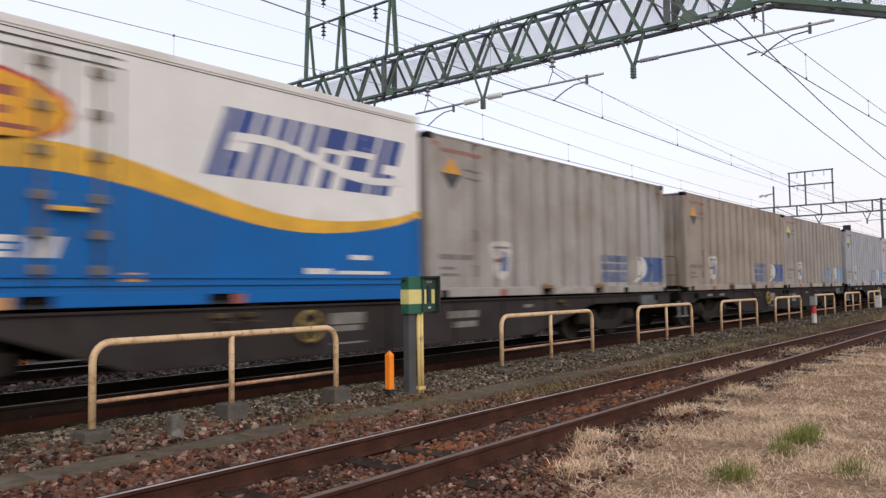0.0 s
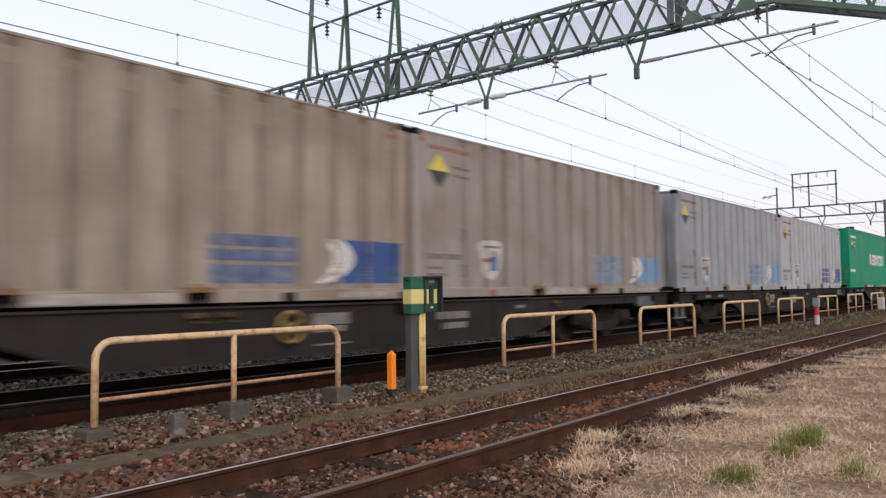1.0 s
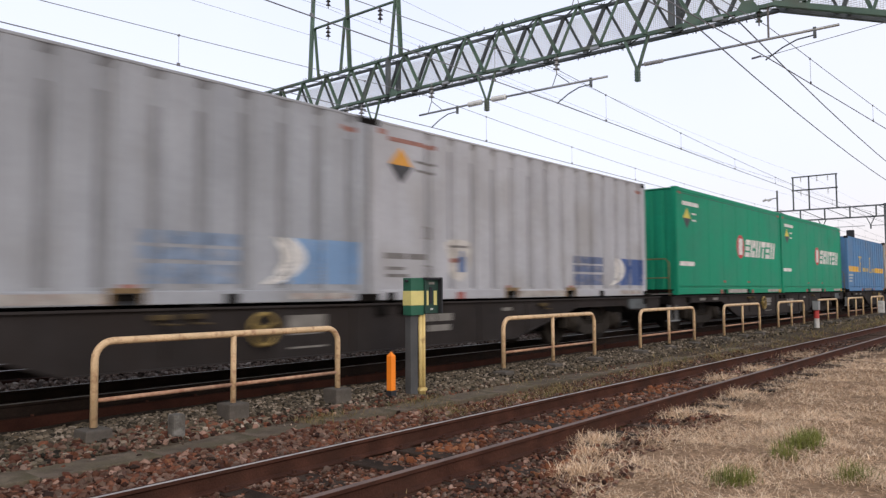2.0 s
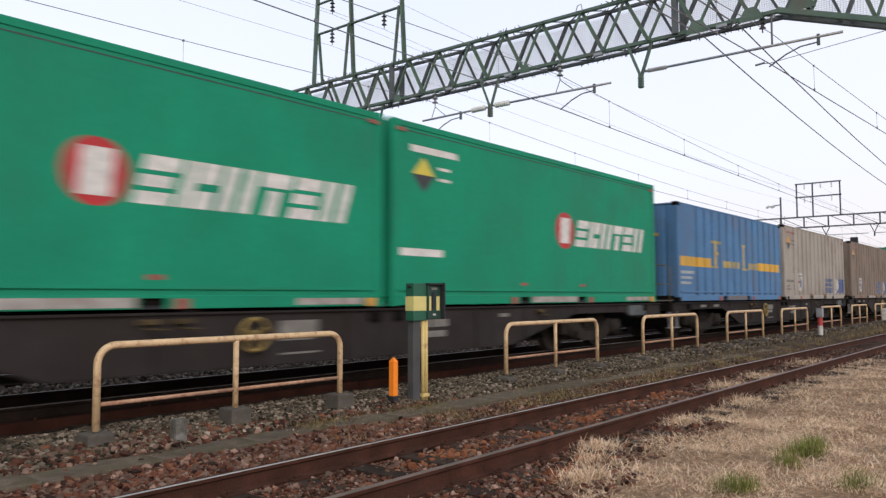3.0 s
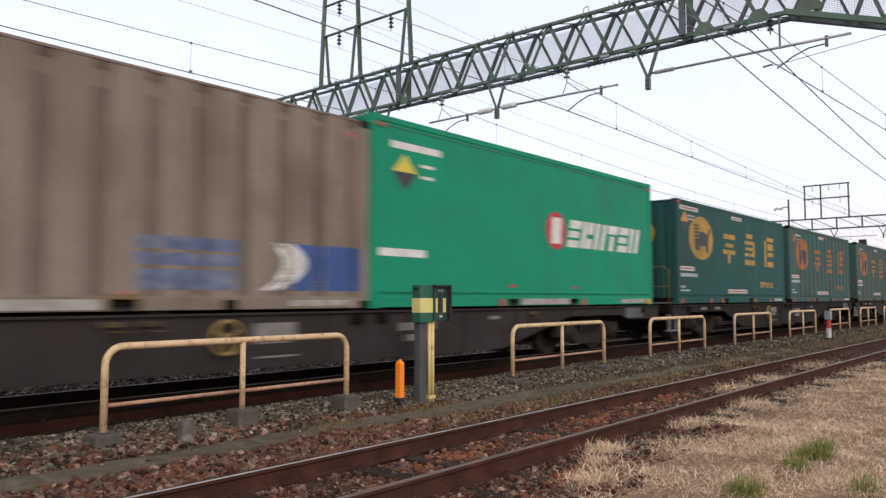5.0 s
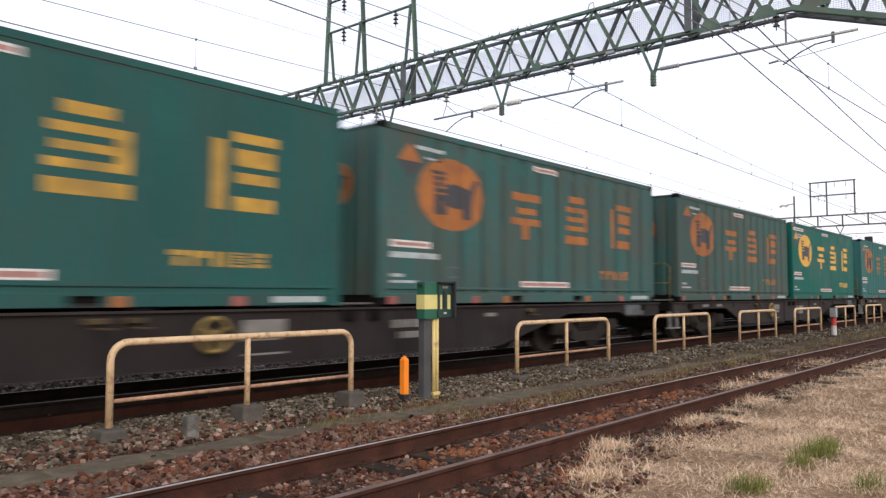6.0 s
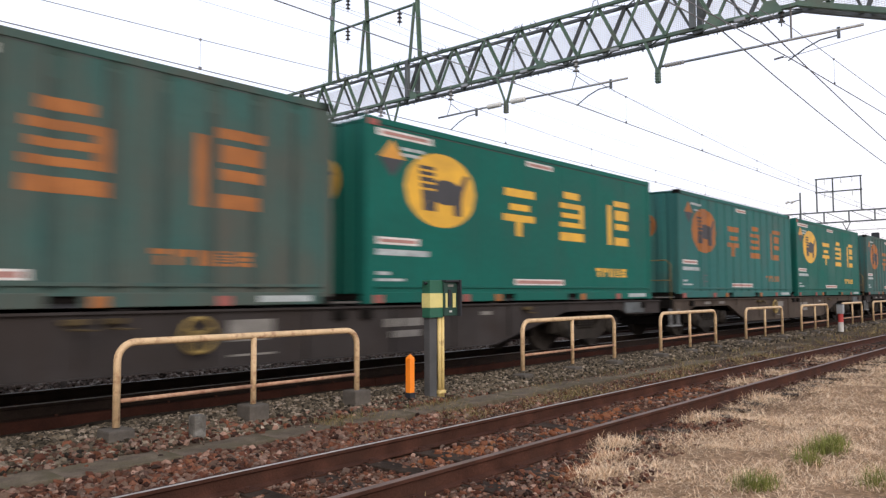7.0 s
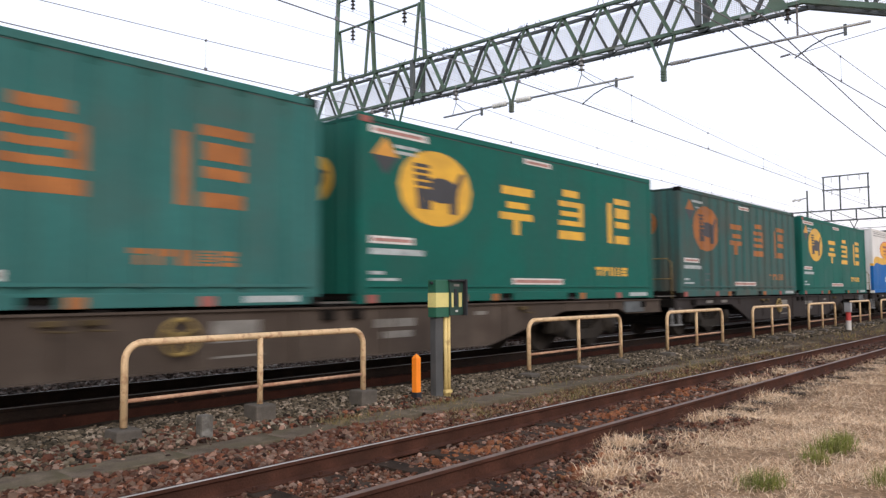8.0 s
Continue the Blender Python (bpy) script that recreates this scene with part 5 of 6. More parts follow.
def reefer_container(label):
    L, H = 9.41, 2.92
    s = Shell(L, H, "flat", P["reefer_white"], P["reefer_white"], label, P["reefer_blue"])

    def wave(x):
        return float(np.polyval(WAVE, x))

    def thick(x):
        return 0.05 + 0.10 * min(1.0, (4.6 - x) / 5.0)

    s.paintwork("lower_field", P["reefer_blue"], [(-4.58, 4.58, lambda x: RAIL_Z + 0.0005, lambda x: wave(x))], "bright blue lower half")
    s.paintwork("wave_stripe", P["logo_yellow"], [(-4.58, 4.58, lambda x: wave(x) - thick(x), lambda x: wave(x) + thick(x))], "golden wave stripe", lift=0.006)
    s.paintwork("sign_block", P["navy"], block_word(0.83, 1.57, 0.87, 0.47, 0.075, 0.36, [CELL_A, CELL_B, CELL_B, CELL_C, CELL_D, CELL_A]), "row of slanted navy block shapes", lift=0.004)
    s.paintwork("lettering_sweep", P["reefer_white"], [(1.2, 4.3, lambda x: 2.02 - 0.10 * (x - 1.2) + 0.08 * math.sin(2.2 * (x - 1.2)), lambda x: 2.13 - 0.10 * (x - 1.2) + 0.08 * math.sin(2.2 * (x - 1.2)))], "white sweep across the lettering", lift=0.008)
    s.paintwork("oval_rim", P["crimson"], [oval(-1.95, 2.0, 1.26, 0.425)], "crimson rim of the oval emblem", lift=0.0035)
    s.paintwork("oval_emblem", P["logo_orange"], [oval(-1.95, 2.0, 1.20, 0.385)], "amber oval emblem", lift=0.006)
    s.paintwork("emblem_mark", P["mark_red"], [rect(-2.6, -1.25, 2.10, 2.20), rect(-2.5, -1.35, 1.92, 2.0), rect(-2.4, -1.1, 1.78, 1.83)], lift=0.008)
    s.paintwork("sign_block", P["mark_white"], block_word(-2.4, 0.52, 0.22, 0.3, 0.1, 0.4, [CELL_A, CELL_B, CELL_D, CELL_B]), "small white block shapes", lift=0.006)
    s.paintwork("marking_bar", P["mark_white"], [rect(2.37, 2.85, 0.38, 0.46)], lift=0.006)
    s.paintwork("marking_bar", P["mark_white"], [rect(2.92, 3.95, 0.38, 0.43)], lift=0.006)
    s.paintwork("marking_bar", P["mark_white"], [rect(3.2, 3.59, 0.59, 0.66)], lift=0.006)
    s.paintwork("marking_plate", P["amber"], [rect(-0.16, 0.06, 0.28, 0.38)], lift=0.006)
    # rods and brackets carry their own shadow in the dark, grimy colour
    for x in (-1.05, -0.46):
        bm = bmesh.new()
        tube(bm, [(x, -W / 2 - 0.035, 0.25), (x, -W / 2 - 0.035, H - 0.25)], 0.022, 8)
        rod = part("lock_rod", bm, P["rod"], s.ob, "door lock rod dark with grime and painted shadow", True)
        for z in (0.35, 0.72, 1.1, 1.55, 2.0, 2.45):
            bm = bmesh.new()
            box(bm, (x - 0.08, -W / 2 - 0.055, z), (x + 0.08, -W / 2 + 0.01, z + 0.1), 0.01)
            part("rod_bracket", bm, P["rod"], rod)
    for x in (-1.3, -0.75, -0.22):
        s.paintwork("door_seal", P["seam"], [rect(x - 0.012, x + 0.012, 0.22, 2.6)], lift=0.009)
    for z in (2.60, 2.70):
        s.paintwork("door_seal", P["seam"], [rect(-4.4, -0.2, z, z + 0.02)], lift=0.009)
    s.paintwork("roof_seam", P["seam"], [rect(-4.55, 4.55, H - 0.14, H - 0.128)])
    bm = bmesh.new()
    box(bm, (-0.95, -W / 2 - 0.1, 1.0), (-0.55, -W / 2 - 0.03, 1.05))
    part("door_handle", bm, P["logo_yellow"], s.ob, "yellow door handle")
    for z in (0.235, 0.32):
        trim(s, P["reefer_blue"], z)
    # the field and the stripe run on over the near corner posts
    for sx in (-1, 1):
        e, z = sx * L / 2, wave(sx * 4.63)
        for lo, hi, m, nm in ((0.118, z - 0.05, P["reefer_blue"], "post_paint"), (z - 0.05, z + 0.06, P["logo_yellow"], "post_stripe")):
            bm = bmesh.new()
            box(bm, (min(e + sx * 0.003, e - sx * 0.153), -W / 2 - 0.003, lo), (max(e + sx * 0.003, e - sx * 0.153), -W / 2 + 0.123, hi))
            part(nm, bm, m, s.ob)
    lock_tabs(s, ((1.3, P["mark_red"]), (-1.4, P["amber"])))
    return s


TRAIN = [
    lambda: reefer_container("white and blue container with a golden wave stripe"),
    lambda: shield_container(P["tan"], P["band_blue"], P["band_worn"], P["amber"], "warm grey ribbed container with a blue band, on a wagon"),
    lambda: shield_container(P["dust"], P["band_blue"], P["band_worn"], P["amber"], "dust-coloured ribbed container with a royal blue band"),
    lambda: shield_container(P["grey"], P["band_sky"], P["sky_worn"], P["lemon"], "grey ribbed container with a faded sky blue band"),
    lambda: shield_container(P["silver"], P["band_sky"], P["sky_worn"], P["lemon"], "silver-grey ribbed container with a sky blue band"),
    lambda: shield_container(P["pale_silver"], P["band_blue"], P["band_worn"], P["amber"], "pale silver ribbed container with a royal blue band"),
    lambda: emerald_container("emerald green container with white block shapes and crimson disc"),
    lambda: emerald_container("emerald green container with white block shapes and crimson disc"),
    lambda: blue_container("sky blue ribbed container with a golden yellow band"),
    lambda: shield_container(P["pale_tan"], P["band_blue"], P["band_worn"], P["amber"], "pale grey ribbed container with a royal blue band"),
    lambda: shield_container(P["brown"], P["band_blue"], P["band_worn"], P["amber"], "dusty brown ribbed container with a white shield emblem"),
    lambda: emerald_container("emerald green container with white block shapes, behind a brown one"),
    lambda: parcel_container(True, "worn grey-green container with faded gold sign blocks", True),
    lambda: parcel_container(False, "dusty teal ribbed container with faded rust-orange sign blocks"),
    lambda: parcel_container(False, "brown-dusted teal ribbed container with faded rust-orange sign blocks", coat=P["teal_dusty"]),
    lambda: parcel_container(True, "deep green container with golden round emblem and sign blocks"),
    lambda: parcel_container(False, "clean teal ribbed container with rust-orange sign blocks", coat=P["teal_clean"]),
    lambda: parcel_container(True, "deep green container with golden round emblem and sign blocks"),
    lambda: parcel_container(False, "dusty teal ribbed container with faded rust-orange sign blocks"),
    lambda: parcel_container(True, "deep green container with golden round emblem and sign blocks"),
    lambda: reefer_container("white and blue container with a golden wave stripe"),
    lambda: reefer_container("white and blue container with a golden wave stripe"),
]
boxes = [make().ob for make in TRAIN]
wagons = [wagon(M["wagon"])]
for k in range(1, 11):
    wagons.append(wagon(M["wagon_pale"]) if k == 8 else copy_thing(wagons[0], pose(k * PITCH, MAIN_Y, 0)))
wagons[8]["label"] = "dust-coated brown-grey flat container wagon on two bogies"


# ---- trackside objects ----
def marker_post():
    p = tagged(new("marker_post"), "bright orange marker post with a black foot", "marker post")
    p.location = (7.02, 6.68, -0.24)
    bm = bmesh.new()
    r = 0.042
    box(bm, (-r, -r, 0.12), (r, r, 0.56), 0.008)
    part("post", bm, M["orange"], p)
    bm = bmesh.new()
    bmesh.ops.create_cone(bm, cap_ends=True, segments=4, radius1=r * 1.4, radius2=0.004, depth=0.05, matrix=pose(0, 0, 0.585, 0, 0, 45))
    part("cap", bm, M["orange"], p, "pointed orange cap")
    bm = bmesh.new()
    box(bm, (-r - 0.006, -r - 0.006, -0.05), (r + 0.006, r + 0.006, 0.12), 0.006)
    part("foot", bm, M["black"], p, "black rubber foot")


marker_post()


def control_box():
    c = tagged(new("control_box"), "green trackside control box with pale yellow band on posts", "control box")
    c.location = (7.41, 6.62, -0.14)
    bm = bmesh.new()
    box(bm, (-0.16, -0.08, 0.97), (0.10, 0.06, 1.46), 0.008)
    body = part("cabinet", bm, M["box_green"], c)
    bm = bmesh.new()
    box(bm, (-0.163, -0.084, 1.10), (0.10, 0.064, 1.29), 0.005)
    part("band", bm, M["pale_yellow"], body, "pale yellow band")
    bm = bmesh.new()
    box(bm, (0.09, -0.11, 0.99), (0.36, 0.06, 1.44), 0.008)
    door = part("door", bm, M["box_dark"], body, "door panel in the cabinet green, painted shaded")
    bm = bmesh.new()
    box(bm, (0.17, -0.122, 1.12), (0.22, -0.108, 1.34), 0.005)
    part("latch", bm, M["black"], body, "dark latch plate")
    for x0, x1 in ((0.115, 0.15), (0.26, 0.32)):
        bm = bmesh.new()
        box(bm, (x0, -0.116, 1.10), (x1, -0.109, 1.29))
        part("door_stripe", bm, M["pale_yellow"], body)
    bm = bmesh.new()
    box(bm, (0.16, -0.116, 1.375), (0.27, -0.109, 1.405))
    part("marking_bar", bm, M["tag"], body)
    bm = bmesh.new()
    box(bm, (0.19, -0.116, 1.035), (0.24, -0.109, 1.06))
    part("marking_bar", bm, M["white"], body)
    bm = bmesh.new()
    box(bm, (0.355, -0.17, 0.985), (0.385, 0.06, 1.47), 0.006)
    box(bm, (0.08, -0.15, 1.44), (0.375, 0.06, 1.465), 0.006)
    part("hood", bm, M["black"], body, "dark weather hood")
    bm = bmesh.new()
    disc(bm, (-0.17, -0.02, 1.42), (1, 0, 0), 0.018, 0.06, 8)
    part("bolt", bm, M["black"], body)
    bm = bmesh.new()
    box(bm, (-0.135, -0.05, -0.1), (0.005, 0.05, 0.97), 0.008)
    part("post", bm, M["post_grey"], c, "dark grey steel post")
    for x in (0.065, 0.128):
        bm = bmesh.new()
        tube(bm, [(x, -0.04, -0.08), (x, -0.04, 0.98)], 0.027, 10)
        part("conduit", bm, M["conduit"], c, "yellow cable conduit", True)
    bm = bmesh.new()
    box(bm, (0.03, -0.075, -0.03), (0.165, -0.005, 0.015), 0.01)
    part("conduit_shoe", bm, M["conduit"], c)


# door enamel: the cabinet green with shade mixed into the colour
M["box_dark"] = mat("shaded green box enamel", (0.02, 0.055, 0.042), 0.6, var=0.25)
control_box()

bm = bmesh.new()
box(bm, (3.87, 6.50, -0.4), (3.995, 6.62, -0.005), 0.02)
tagged(part("boundary_stone", bm, M["stone_post"]), "small weathered concrete boundary stone in the ballast", "boundary stone")


def signal_post(x, label):
    p = tagged(new("signal_post"), label, "signal post")
    p.location = (x, 6.55, -0.16)
    bm = bmesh.new()
    box(bm, (-0.11, -0.10, 0.56), (0.11, 0.10, 0.88), 0.02)
    head = part("head", bm, M["galv"], p, "pale grey instrument box")
    bm = bmesh.new()
    box(bm, (-0.12, -0.11, 0.875), (0.12, 0.11, 0.895), 0.006)
    part("lid", bm, M["post_grey"], head)
    bm = bmesh.new()
    disc(bm, (0, 0, 0.42), (0, 0, 1), 0.085, 0.28, 14)
    part("collar", bm, M["red"], p, "red painted collar")
    bm = bmesh.new()
    disc(bm, (0, 0, 0.12), (0, 0, 1), 0.085, 0.32, 14)
    part("foot", bm, M["white"], p, "white painted foot")


signal_post(28.0, "short red and white post with a grey box")


def pale_box(x):
    b = tagged(new("relay_box"), "small pale relay box beside the fence", "relay box")
    b.location = (x, 6.5, -0.2)
    bm = bmesh.new()
    box(bm, (-0.15, -0.12, 0.2), (0.15, 0.12, 0.75), 0.03)
    part("body", bm, M["white"], b)
    bm = bmesh.new()
    box(bm, (-0.05, -0.05, -0.1), (0.05, 0.05, 0.2))
    part("post", bm, M["post_grey"], b)


pale_box(39.6)

p = tagged(new("marker_post"), "orange flat marker board between the tracks", "marker post")
p.location = (5.76, 14.7, -0.28)
bm = bmesh.new()
box(bm, (-0.075, -0.012, 0.08), (0.075, 0.012, 0.36), 0.004)
bd = part("board", bm, M["orange"], p)
bm = bmesh.new()
for z in (0.15, 0.24):
    box(bm, (-0.03, -0.016, z), (0.03, -0.0125, z + 0.05))
part("marking_bar", bm, M["post_grey"], bd)
bm = bmesh.new()
box(bm, (-0.015, -0.01, -0.1), (0.015, 0.01, 0.08))
part("stake", bm, M["post_grey"], p)


# ---- ballast, grass and weeds ----
rng = np.random.default_rng(7)
GOLD = (1 + math.sqrt(5)) / 2
LUMP_V = np.array([(-1, GOLD, 0), (1, GOLD, 0), (-1, -GOLD, 0), (1, -GOLD, 0), (0, -1, GOLD), (0, 1, GOLD), (0, -1, -GOLD), (0, 1, -GOLD), (GOLD, 0, -1), (GOLD, 0, 1), (-GOLD, 0, -1), (-GOLD, 0, 1)]) * 0.52
LUMP_F = np.array([(0, 11, 5), (0, 5, 1), (0, 1, 7), (0, 7, 10), (0, 10, 11), (1, 5, 9), (5, 11, 4), (11, 10, 2), (10, 7, 6), (7, 1, 8), (3, 9, 4), (3, 4, 2), (3, 2, 6), (3, 6, 8), (3, 8, 9), (4, 9, 5), (2, 4, 11), (6, 2, 10), (8, 6, 7), (9, 8, 1)])


def rough_z(x, y):
    return gz(y) + np.array([lump(a, b, 0.03 if b > 3.3 else 0.07) for a, b in zip(x, y)])


def stones(name, label, x, y, size, material, sink=0.15):
    """Broken stones strewn at x, y: each one a crushed, turned lump."""
    n = len(x)
    V = np.repeat(LUMP_V[None], n, 0) + rng.uniform(-0.30, 0.30, (n, 12, 3))
    V *= (size[:, None, None] / 2) * rng.uniform(0.65, 1.35, (n, 1, 3))
    q = rng.normal(size=(n, 4))
    q /= np.linalg.norm(q, axis=1)[:, None]
    w, i, j, k = q.T
    R3 = np.stack([1 - 2 * (j * j + k * k), 2 * (i * j - k * w), 2 * (i * k + j * w), 2 * (i * j + k * w), 1 - 2 * (i * i + k * k), 2 * (j * k - i * w),
                   2 * (i * k - j * w), 2 * (j * k + i * w), 1 - 2 * (i * i + j * j)], 1).reshape(n, 3, 3)
    V = np.einsum("nij,nvj->nvi", R3, V)
    V[:, :, 2] *= 0.85
    z = rough_z(x, y) + size * (0.5 - sink) * rng.uniform(0.3, 1.0, n)
    V += np.stack([x, y, z], 1)[:, None]
    F = (LUMP_F[None] + 12 * np.arange(n)[:, None, None]).reshape(-1, 3)
    ob = mesh_np(name, V.reshape(-1, 3), F, material, True)
    tagged(ob, label, "ballast", kind="stuff")


def strew(x0, x1, y0, y1, per_m2):
    n = int((x1 - x0) * (y1 - y0) * per_m2)
    return rng.uniform(x0, x1, n), rng.uniform(y0, y1, n)


def join(parts):
    return [np.concatenate(c) for c in zip(*parts)]


gx, gy = join([strew(1.2, 8, 6.44, 8.25, 950), strew(8, 16, 6.46, 8.25, 700), strew(16, 30, 6.5, 8.25, 200), strew(30, 52, 6.5, 8.25, 80), strew(-8, 1.2, 6.5, 8.25, 160)])
keep = rng.random(len(gx)) < np.clip((gy - 6.42) / 0.3 + 0.2, 0.25, 1)
gx, gy = gx[keep], gy[keep]
stones("grey_ballast", "loose grey crushed stone ballast beside the main line", gx, gy, rng.uniform(0.03, 0.068, len(gx)) * (1 + 0.25 * (gx > 16)), M["stone_grey"])
mx_, my_ = join([strew(1.5, 18, 8.62, 9.48, 260), strew(1.5, 20, 9.75, 12.05, 200), strew(18, 45, 8.62, 9.48, 60), strew(2, 24, 12.3, 15.0, 120)])
wx_, wy_ = join([strew(2, 24, 14.0, 16.2, 110)])
stones("far_ballast", "pale crushed stone ballast beyond the far track", wx_, wy_, rng.uniform(0.05, 0.10, len(wx_)), M["stone_grey"])
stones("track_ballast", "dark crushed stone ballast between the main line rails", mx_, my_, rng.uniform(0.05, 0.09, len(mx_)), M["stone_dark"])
rx, ry = join([strew(1.0, 6.2, 5.1, 6.06, 1250), strew(6.2, 9, 5.1, 5.98, 480), strew(1.0, 4.6, 6.42, 7.0, 480), strew(4.6, 8.5, 6.42, 6.8, 260), strew(1.0, 14, 6.02, 6.45, 14),
               strew(2.5, 6, 2.7, 3.75, 420), strew(6, 9, 3.2, 3.75, 160), strew(3, 14, 3.98, 4.9, 230), strew(9, 18, 5.1, 5.9, 60), strew(14, 24, 3.98, 4.9, 70), strew(-8, 1.0, 5.1, 6.0, 150), strew(-8, 3, 3.98, 4.9, 110), strew(-8, 2.5, 2.6, 3.75, 120)])


def clear_sleepers(x, y):
    """Keep only some of the stones that would lie on the siding's sleepers."""
    on = (np.abs((x + 3.0 + 0.32) % 0.64 - 0.32) < 0.12) & (y > 3.4) & (y < 5.45)
    keep = ~on | (rng.random(len(x)) < 0.5)
    return x[keep], y[keep]


rx, ry = clear_sleepers(rx, ry)
big = np.where((rx < 7) & (ry > 5.05), rng.uniform(0.028, 0.078, len(rx)), rng.uniform(0.02, 0.06, len(rx)))
stones("brown_ballast", "rust-brown crushed stone ballast around the siding", rx, ry, big, M["stone_red"])
ox, oy = [], []
for cx, cy, r, n in ((5.6, 4.55, 0.30, 60), (8.3, 4.54, 0.4, 90), (7.0, 4.4, 0.25, 20), (10.6, 4.7, 0.5, 60), (5.6, 3.35, 0.25, 50), (5.9, 5.5, 0.3, 40)):
    ox.append(rng.normal(cx, r, n))
    oy.append(np.clip(rng.normal(cy, r * 0.35, n), 3.0 if cy < 3.6 else 4.0, 3.7 if cy < 3.6 else 4.9 if cy < 5 else 6.0))
ox, oy = np.concatenate(ox), np.concatenate(oy)
stones("rust_clods", "rust-orange clods strewn between the siding rails", ox, oy, rng.uniform(0.03, 0.09, len(ox)), M["stone_rust"], 0.25)
sx, sy = join([strew(2.5, 12, 3.95, 4.92, 900), strew(1.5, 14, 6.0, 6.48, 120), strew(2.5, 9, 3.0, 3.78, 600), strew(4, 14, 5.05, 6.0, 420), strew(2, 10, 6.44, 7.0, 250)])
sx, sy = clear_sleepers(sx, sy)
stones("fine_grit", "fine brown grit and gravel between the rails", sx, sy, rng.uniform(0.012, 0.035, len(sx)), M["stone_red"], 0.3)


def blades(name, label, x, y, length, width, lean, material, category):
    """Bent grass blades: two segments each, tapering to a tip."""
    n = len(x)
    az = rng.uniform(0, 2 * math.pi, n)
    d = np.stack([np.cos(az), np.sin(az)], 1)
    side = np.stack([-d[:, 1], d[:, 0]], 1) * (width / 2)[:, None]
    base = np.stack([x, y, rough_z(x, y) - 0.01], 1)
    e1 = np.clip(rng.normal(lean, 0.25, n), 0.05, 1.45)
    e2 = e1 - rng.uniform(0.2, 0.9, n)
    mid = base.copy()
    mid[:, :2] += d * (np.cos(e1) * length * 0.55)[:, None]
    mid[:, 2] += np.sin(e1) * length * 0.55
    tip = mid.copy()
    tip[:, :2] += d * (np.cos(e2) * length * 0.45)[:, None]
    tip[:, 2] += np.sin(e2) * length * 0.45
    tip[:, 2] = np.maximum(tip[:, 2], base[:, 2] + 0.012)
    s3 = np.concatenate([side, np.zeros((n, 1))], 1)
    V = np.stack([base - s3, base + s3, mid - s3 * 0.8, mid + s3 * 0.8, tip], 1).reshape(-1, 3)
    F = (np.array([(0, 1, 3), (0, 3, 2), (2, 3, 4)])[None] + 5 * np.arange(n)[:, None, None]).reshape(-1, 3)
    ob = mesh_np(name, V, F, material, True)
    tagged(ob, label, category, kind="stuff")


def patchy(x, y, sc, seed):
    return np.array([noise.noise((a * sc, b * sc, seed)) for a, b in zip(x, y)])


hx, hy = join([strew(3.6, 10, 0.2, 3.75, 4600), strew(10, 20, -1.0, 3.85, 1500), strew(20, 40, -3.0, 3.85, 260), strew(40, 75, -5, 3.9, 60), strew(-8, 3.6, -4, 3.0, 220), strew(3.6, 10, -4, 0.2, 220)])
edge = np.interp(hx, [-8, 4.0, 4.8, 5.9, 7.5, 9.2, 15], [2.3, 2.2, 2.75, 3.2, 3.5, 3.66, 3.74])
wob = patchy(hx, hy, 1.6, 2.0) * 0.38
pt = patchy(hx, hy, 1.1, 9.0) + 0.5 * patchy(hx, hy, 3.3, 5.0)
bare = np.zeros(len(hx))
for cx, cy, ra, rb in ((6.3, 2.45, 0.5, 0.22), (8.05, 3.5, 0.7, 0.2), (6.6, 3.2, 0.4, 0.22)):
    bare = np.maximum(bare, np.exp(-((hx - cx) / ra) ** 2 - ((hy - cy) / rb) ** 2))
ok = (hy < edge + wob) & (rng.random(len(hx)) < np.clip(0.8 + pt * 1.5 - 1.25 * bare, 0.05, 1))
hx, hy, pt = hx[ok], hy[ok], pt[ok]
far = np.interp(hx, [4, 10, 20, 40, 75], [1.0, 1.15, 1.7, 2.6, 4.0])
blades("dry_grass", "matted dry straw-coloured grass beside the siding", hx, hy, rng.uniform(0.05, 0.19, len(hx)) * (1 + 0.5 * np.clip(pt, -0.6, 0.8)) * (0.7 + 0.3 * far), rng.uniform(0.002, 0.0052, len(hx)) * far, 0.30, M["straw"], "dry grass")
# tussocks at the edge and dry sprigs in the siding
tx, ty = [], []
for cx, cy, r, n in ((6.75, 3.62, 0.26, 700), (5.55, 3.12, 0.28, 900), (6.1, 3.35, 0.18, 350), (12.6, 4.4, 0.5, 900), (14.5, 4.35, 0.6, 900), (18.0, 4.5, 0.9, 700), (8.6, 3.55, 0.3, 500), (11.0, 3.6, 0.4, 500)):
    tx.append(rng.normal(cx, r * 0.55, n))
    ty.append(rng.normal(cy, r * 0.30, n))
tx, ty = np.concatenate(tx), np.concatenate(ty)
blades("straw_tussock", "pale dry grass tussocks between and beside the rails", tx, ty, rng.uniform(0.10, 0.24, len(tx)), rng.uniform(0.003, 0.007, len(tx)), 0.55, M["straw"], "dry grass")
qx, qy = [], []
for cx, cy, r, n in ((7.7, 1.96, 0.17, 520), (8.05, 1.99, 0.14, 380), (7.1, 1.96, 0.13, 200), (6.0, 2.04, 0.16, 360), (6.7, 1.32, 0.16, 200)):
    qx.append(rng.normal(cx, r * 0.6, n))
    qy.append(rng.normal(cy, r * 0.45, n))
qx, qy = np.concatenate(qx), np.concatenate(qy)
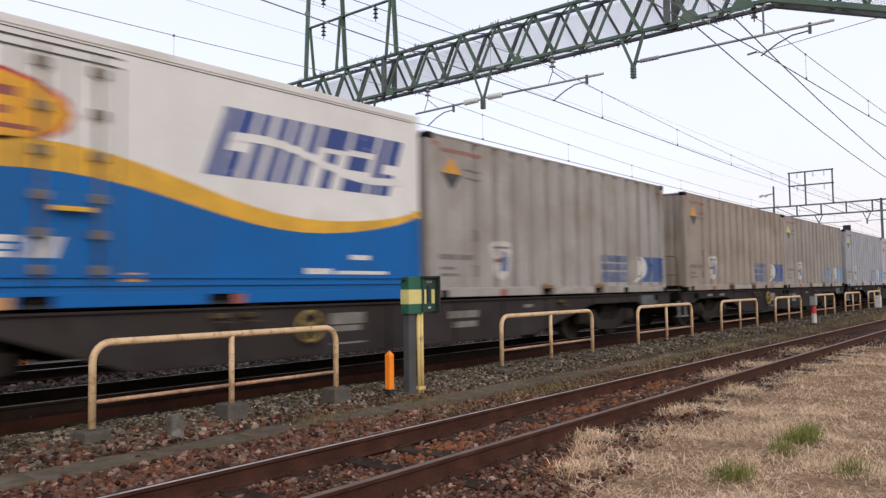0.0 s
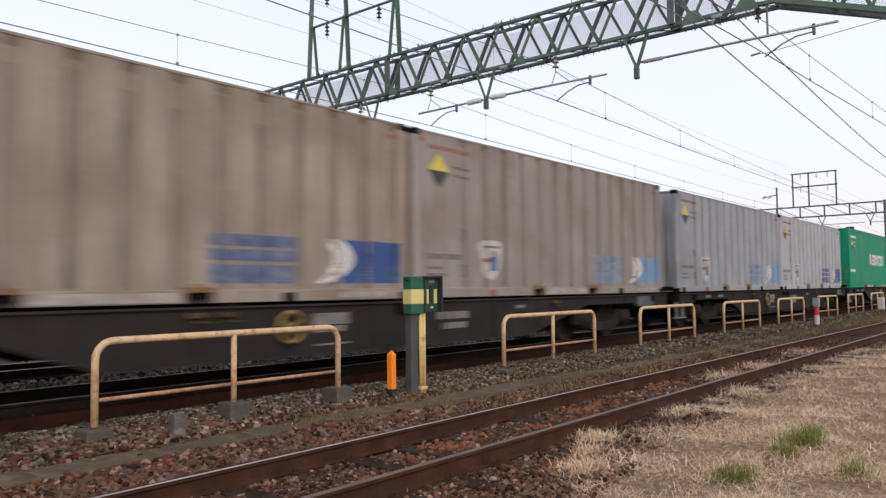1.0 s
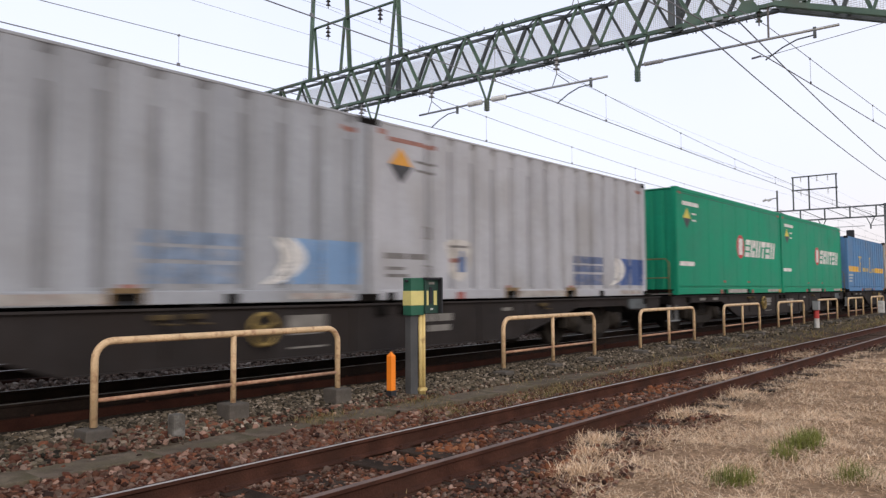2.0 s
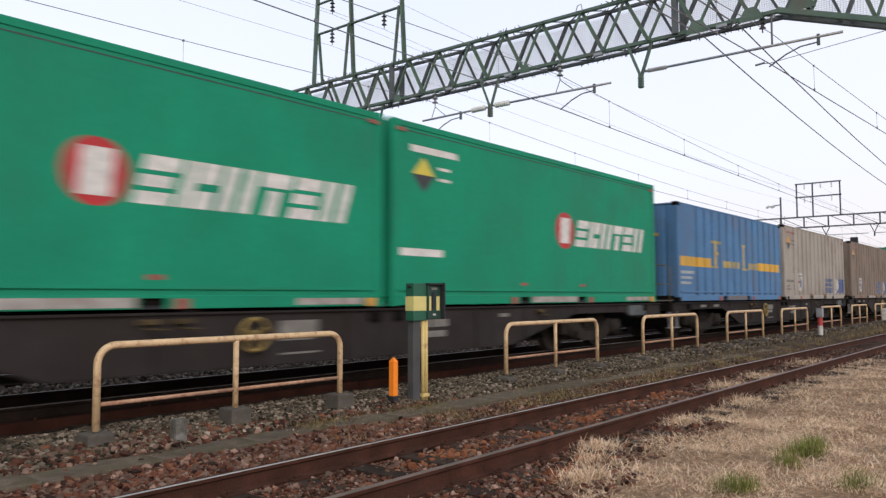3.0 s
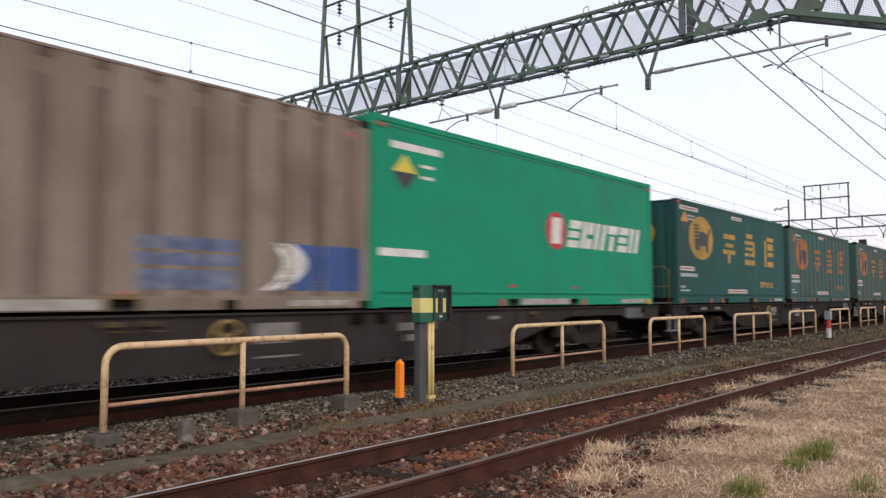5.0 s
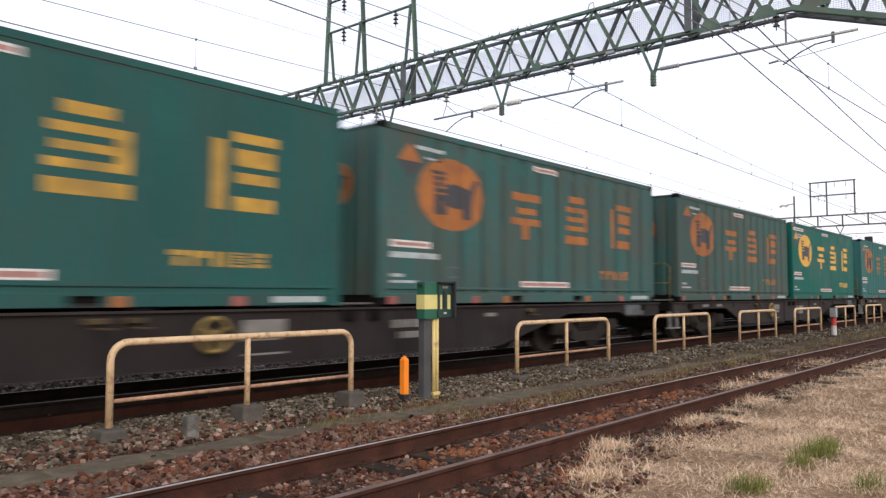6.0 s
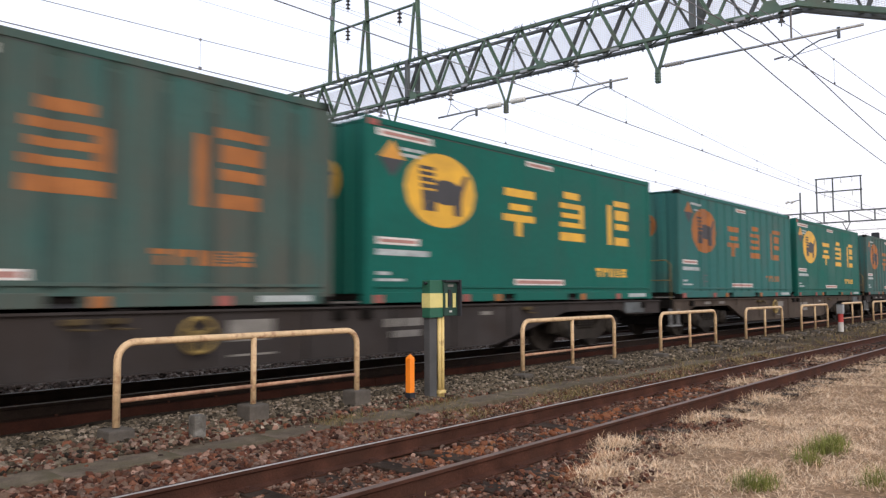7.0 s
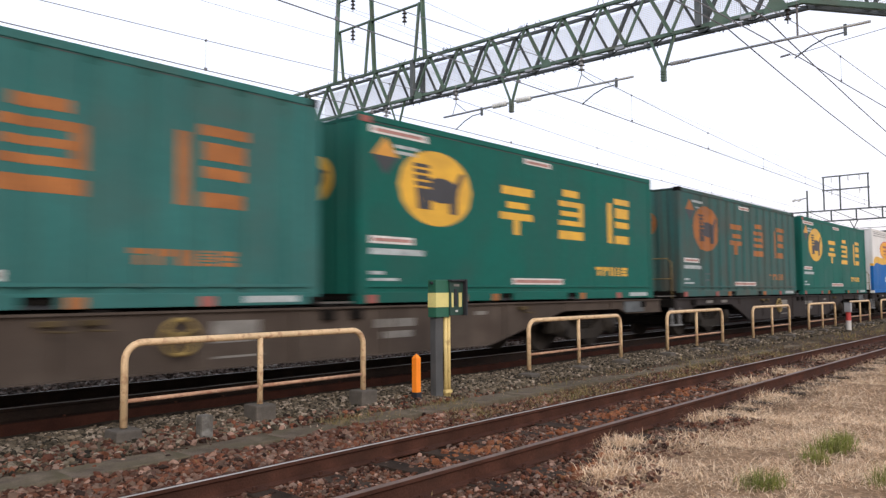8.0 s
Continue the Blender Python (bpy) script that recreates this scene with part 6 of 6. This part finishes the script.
blades("green_grass", "fresh green grass tufts in the dry grass", qx, qy, rng.uniform(0.07, 0.22, len(qx)), rng.uniform(0.003, 0.006, len(qx)), 1.1, M["green_grass"], "grass tuft")
vx, vy = join([strew(5.2, 9.5, 5.55, 6.42, 2400), strew(9.5, 18, 5.15, 6.0, 1100), strew(9.5, 18, 6.0, 6.6, 260), strew(18, 45, 5.2, 6.0, 340), strew(18, 45, 6.0, 6.7, 120), strew(3, 6, 5.2, 6.0, 60), strew(3, 10, 3.2, 3.8, 60)])
ok = rng.random(len(vx)) < np.clip(0.28 + 1.5 * patchy(vx, vy, 1.2, 4.0), 0.04, 0.9)
vx, vy = vx[ok], vy[ok]
blades("track_weeds", "low olive weeds along the cable trough", vx, vy, rng.uniform(0.05, 0.17, len(vx)) * np.interp(vx, [8, 40], [1, 2]), rng.uniform(0.003, 0.008, len(vx)) * np.interp(vx, [8, 40], [1, 3]), 0.7, M["weed"], "weeds")
dx, dy = strew(5, 22, 5.1, 6.3, 180)
blades("dead_stalks", "scattered dead stalks in the gravel", dx, dy, rng.uniform(0.05, 0.16, len(dx)), rng.uniform(0.002, 0.005, len(dx)), 0.4, M["straw"], "dry grass")


# ---- motion ----
RUN = [(0.0, 9.03), (1.0, -11.72), (2.0, -32.55), (3.0, -53.13), (4.0, -73.80), (5.0, -94.42), (6.0, -115.06), (7.0, -135.74), (8.0, -156.45)]


# how far single containers sit off their usual seats
SHIFT = {3: -0.05, 4: -0.45, 5: -0.55, 8: -0.10, 10: 0.06, 11: -0.10, 13: -0.06, 15: -0.17, 17: -0.11}


def turned(t):
    """Degrees that a wheel has rolled by t seconds."""
    return math.degrees((float(np.interp(t, [r[0] for r in RUN], [r[1] for r in RUN])) - RUN[0][1]) / WHEEL_R)


def motions():
    spin = [(f / FPS, turned(f / FPS)) for f in range(0, 8 * FPS + 1)]
    for w in wagons:
        for ws in [o for o in w.children_recursive if o.name.startswith("wheelset")]:
            x, y, z = ws.location
            walk(ws, [(t, pose(x, y, z, 0, a, 0)) for t, a in spin])
    for k, w in enumerate(wagons):
        walk(w, [(t, pose(s + PITCH * k, MAIN_Y, 0)) for t, s in RUN])
    for i, b in enumerate(boxes):
        half = 4.95 if 12 <= i <= 19 else 4.80
        off = PITCH * (i // 2) + (half if i % 2 else -half) + SHIFT.get(i, 0.0)
        walk(b, [(t, pose(s + off, MAIN_Y, 1.0)) for t, s in RUN])


motions()
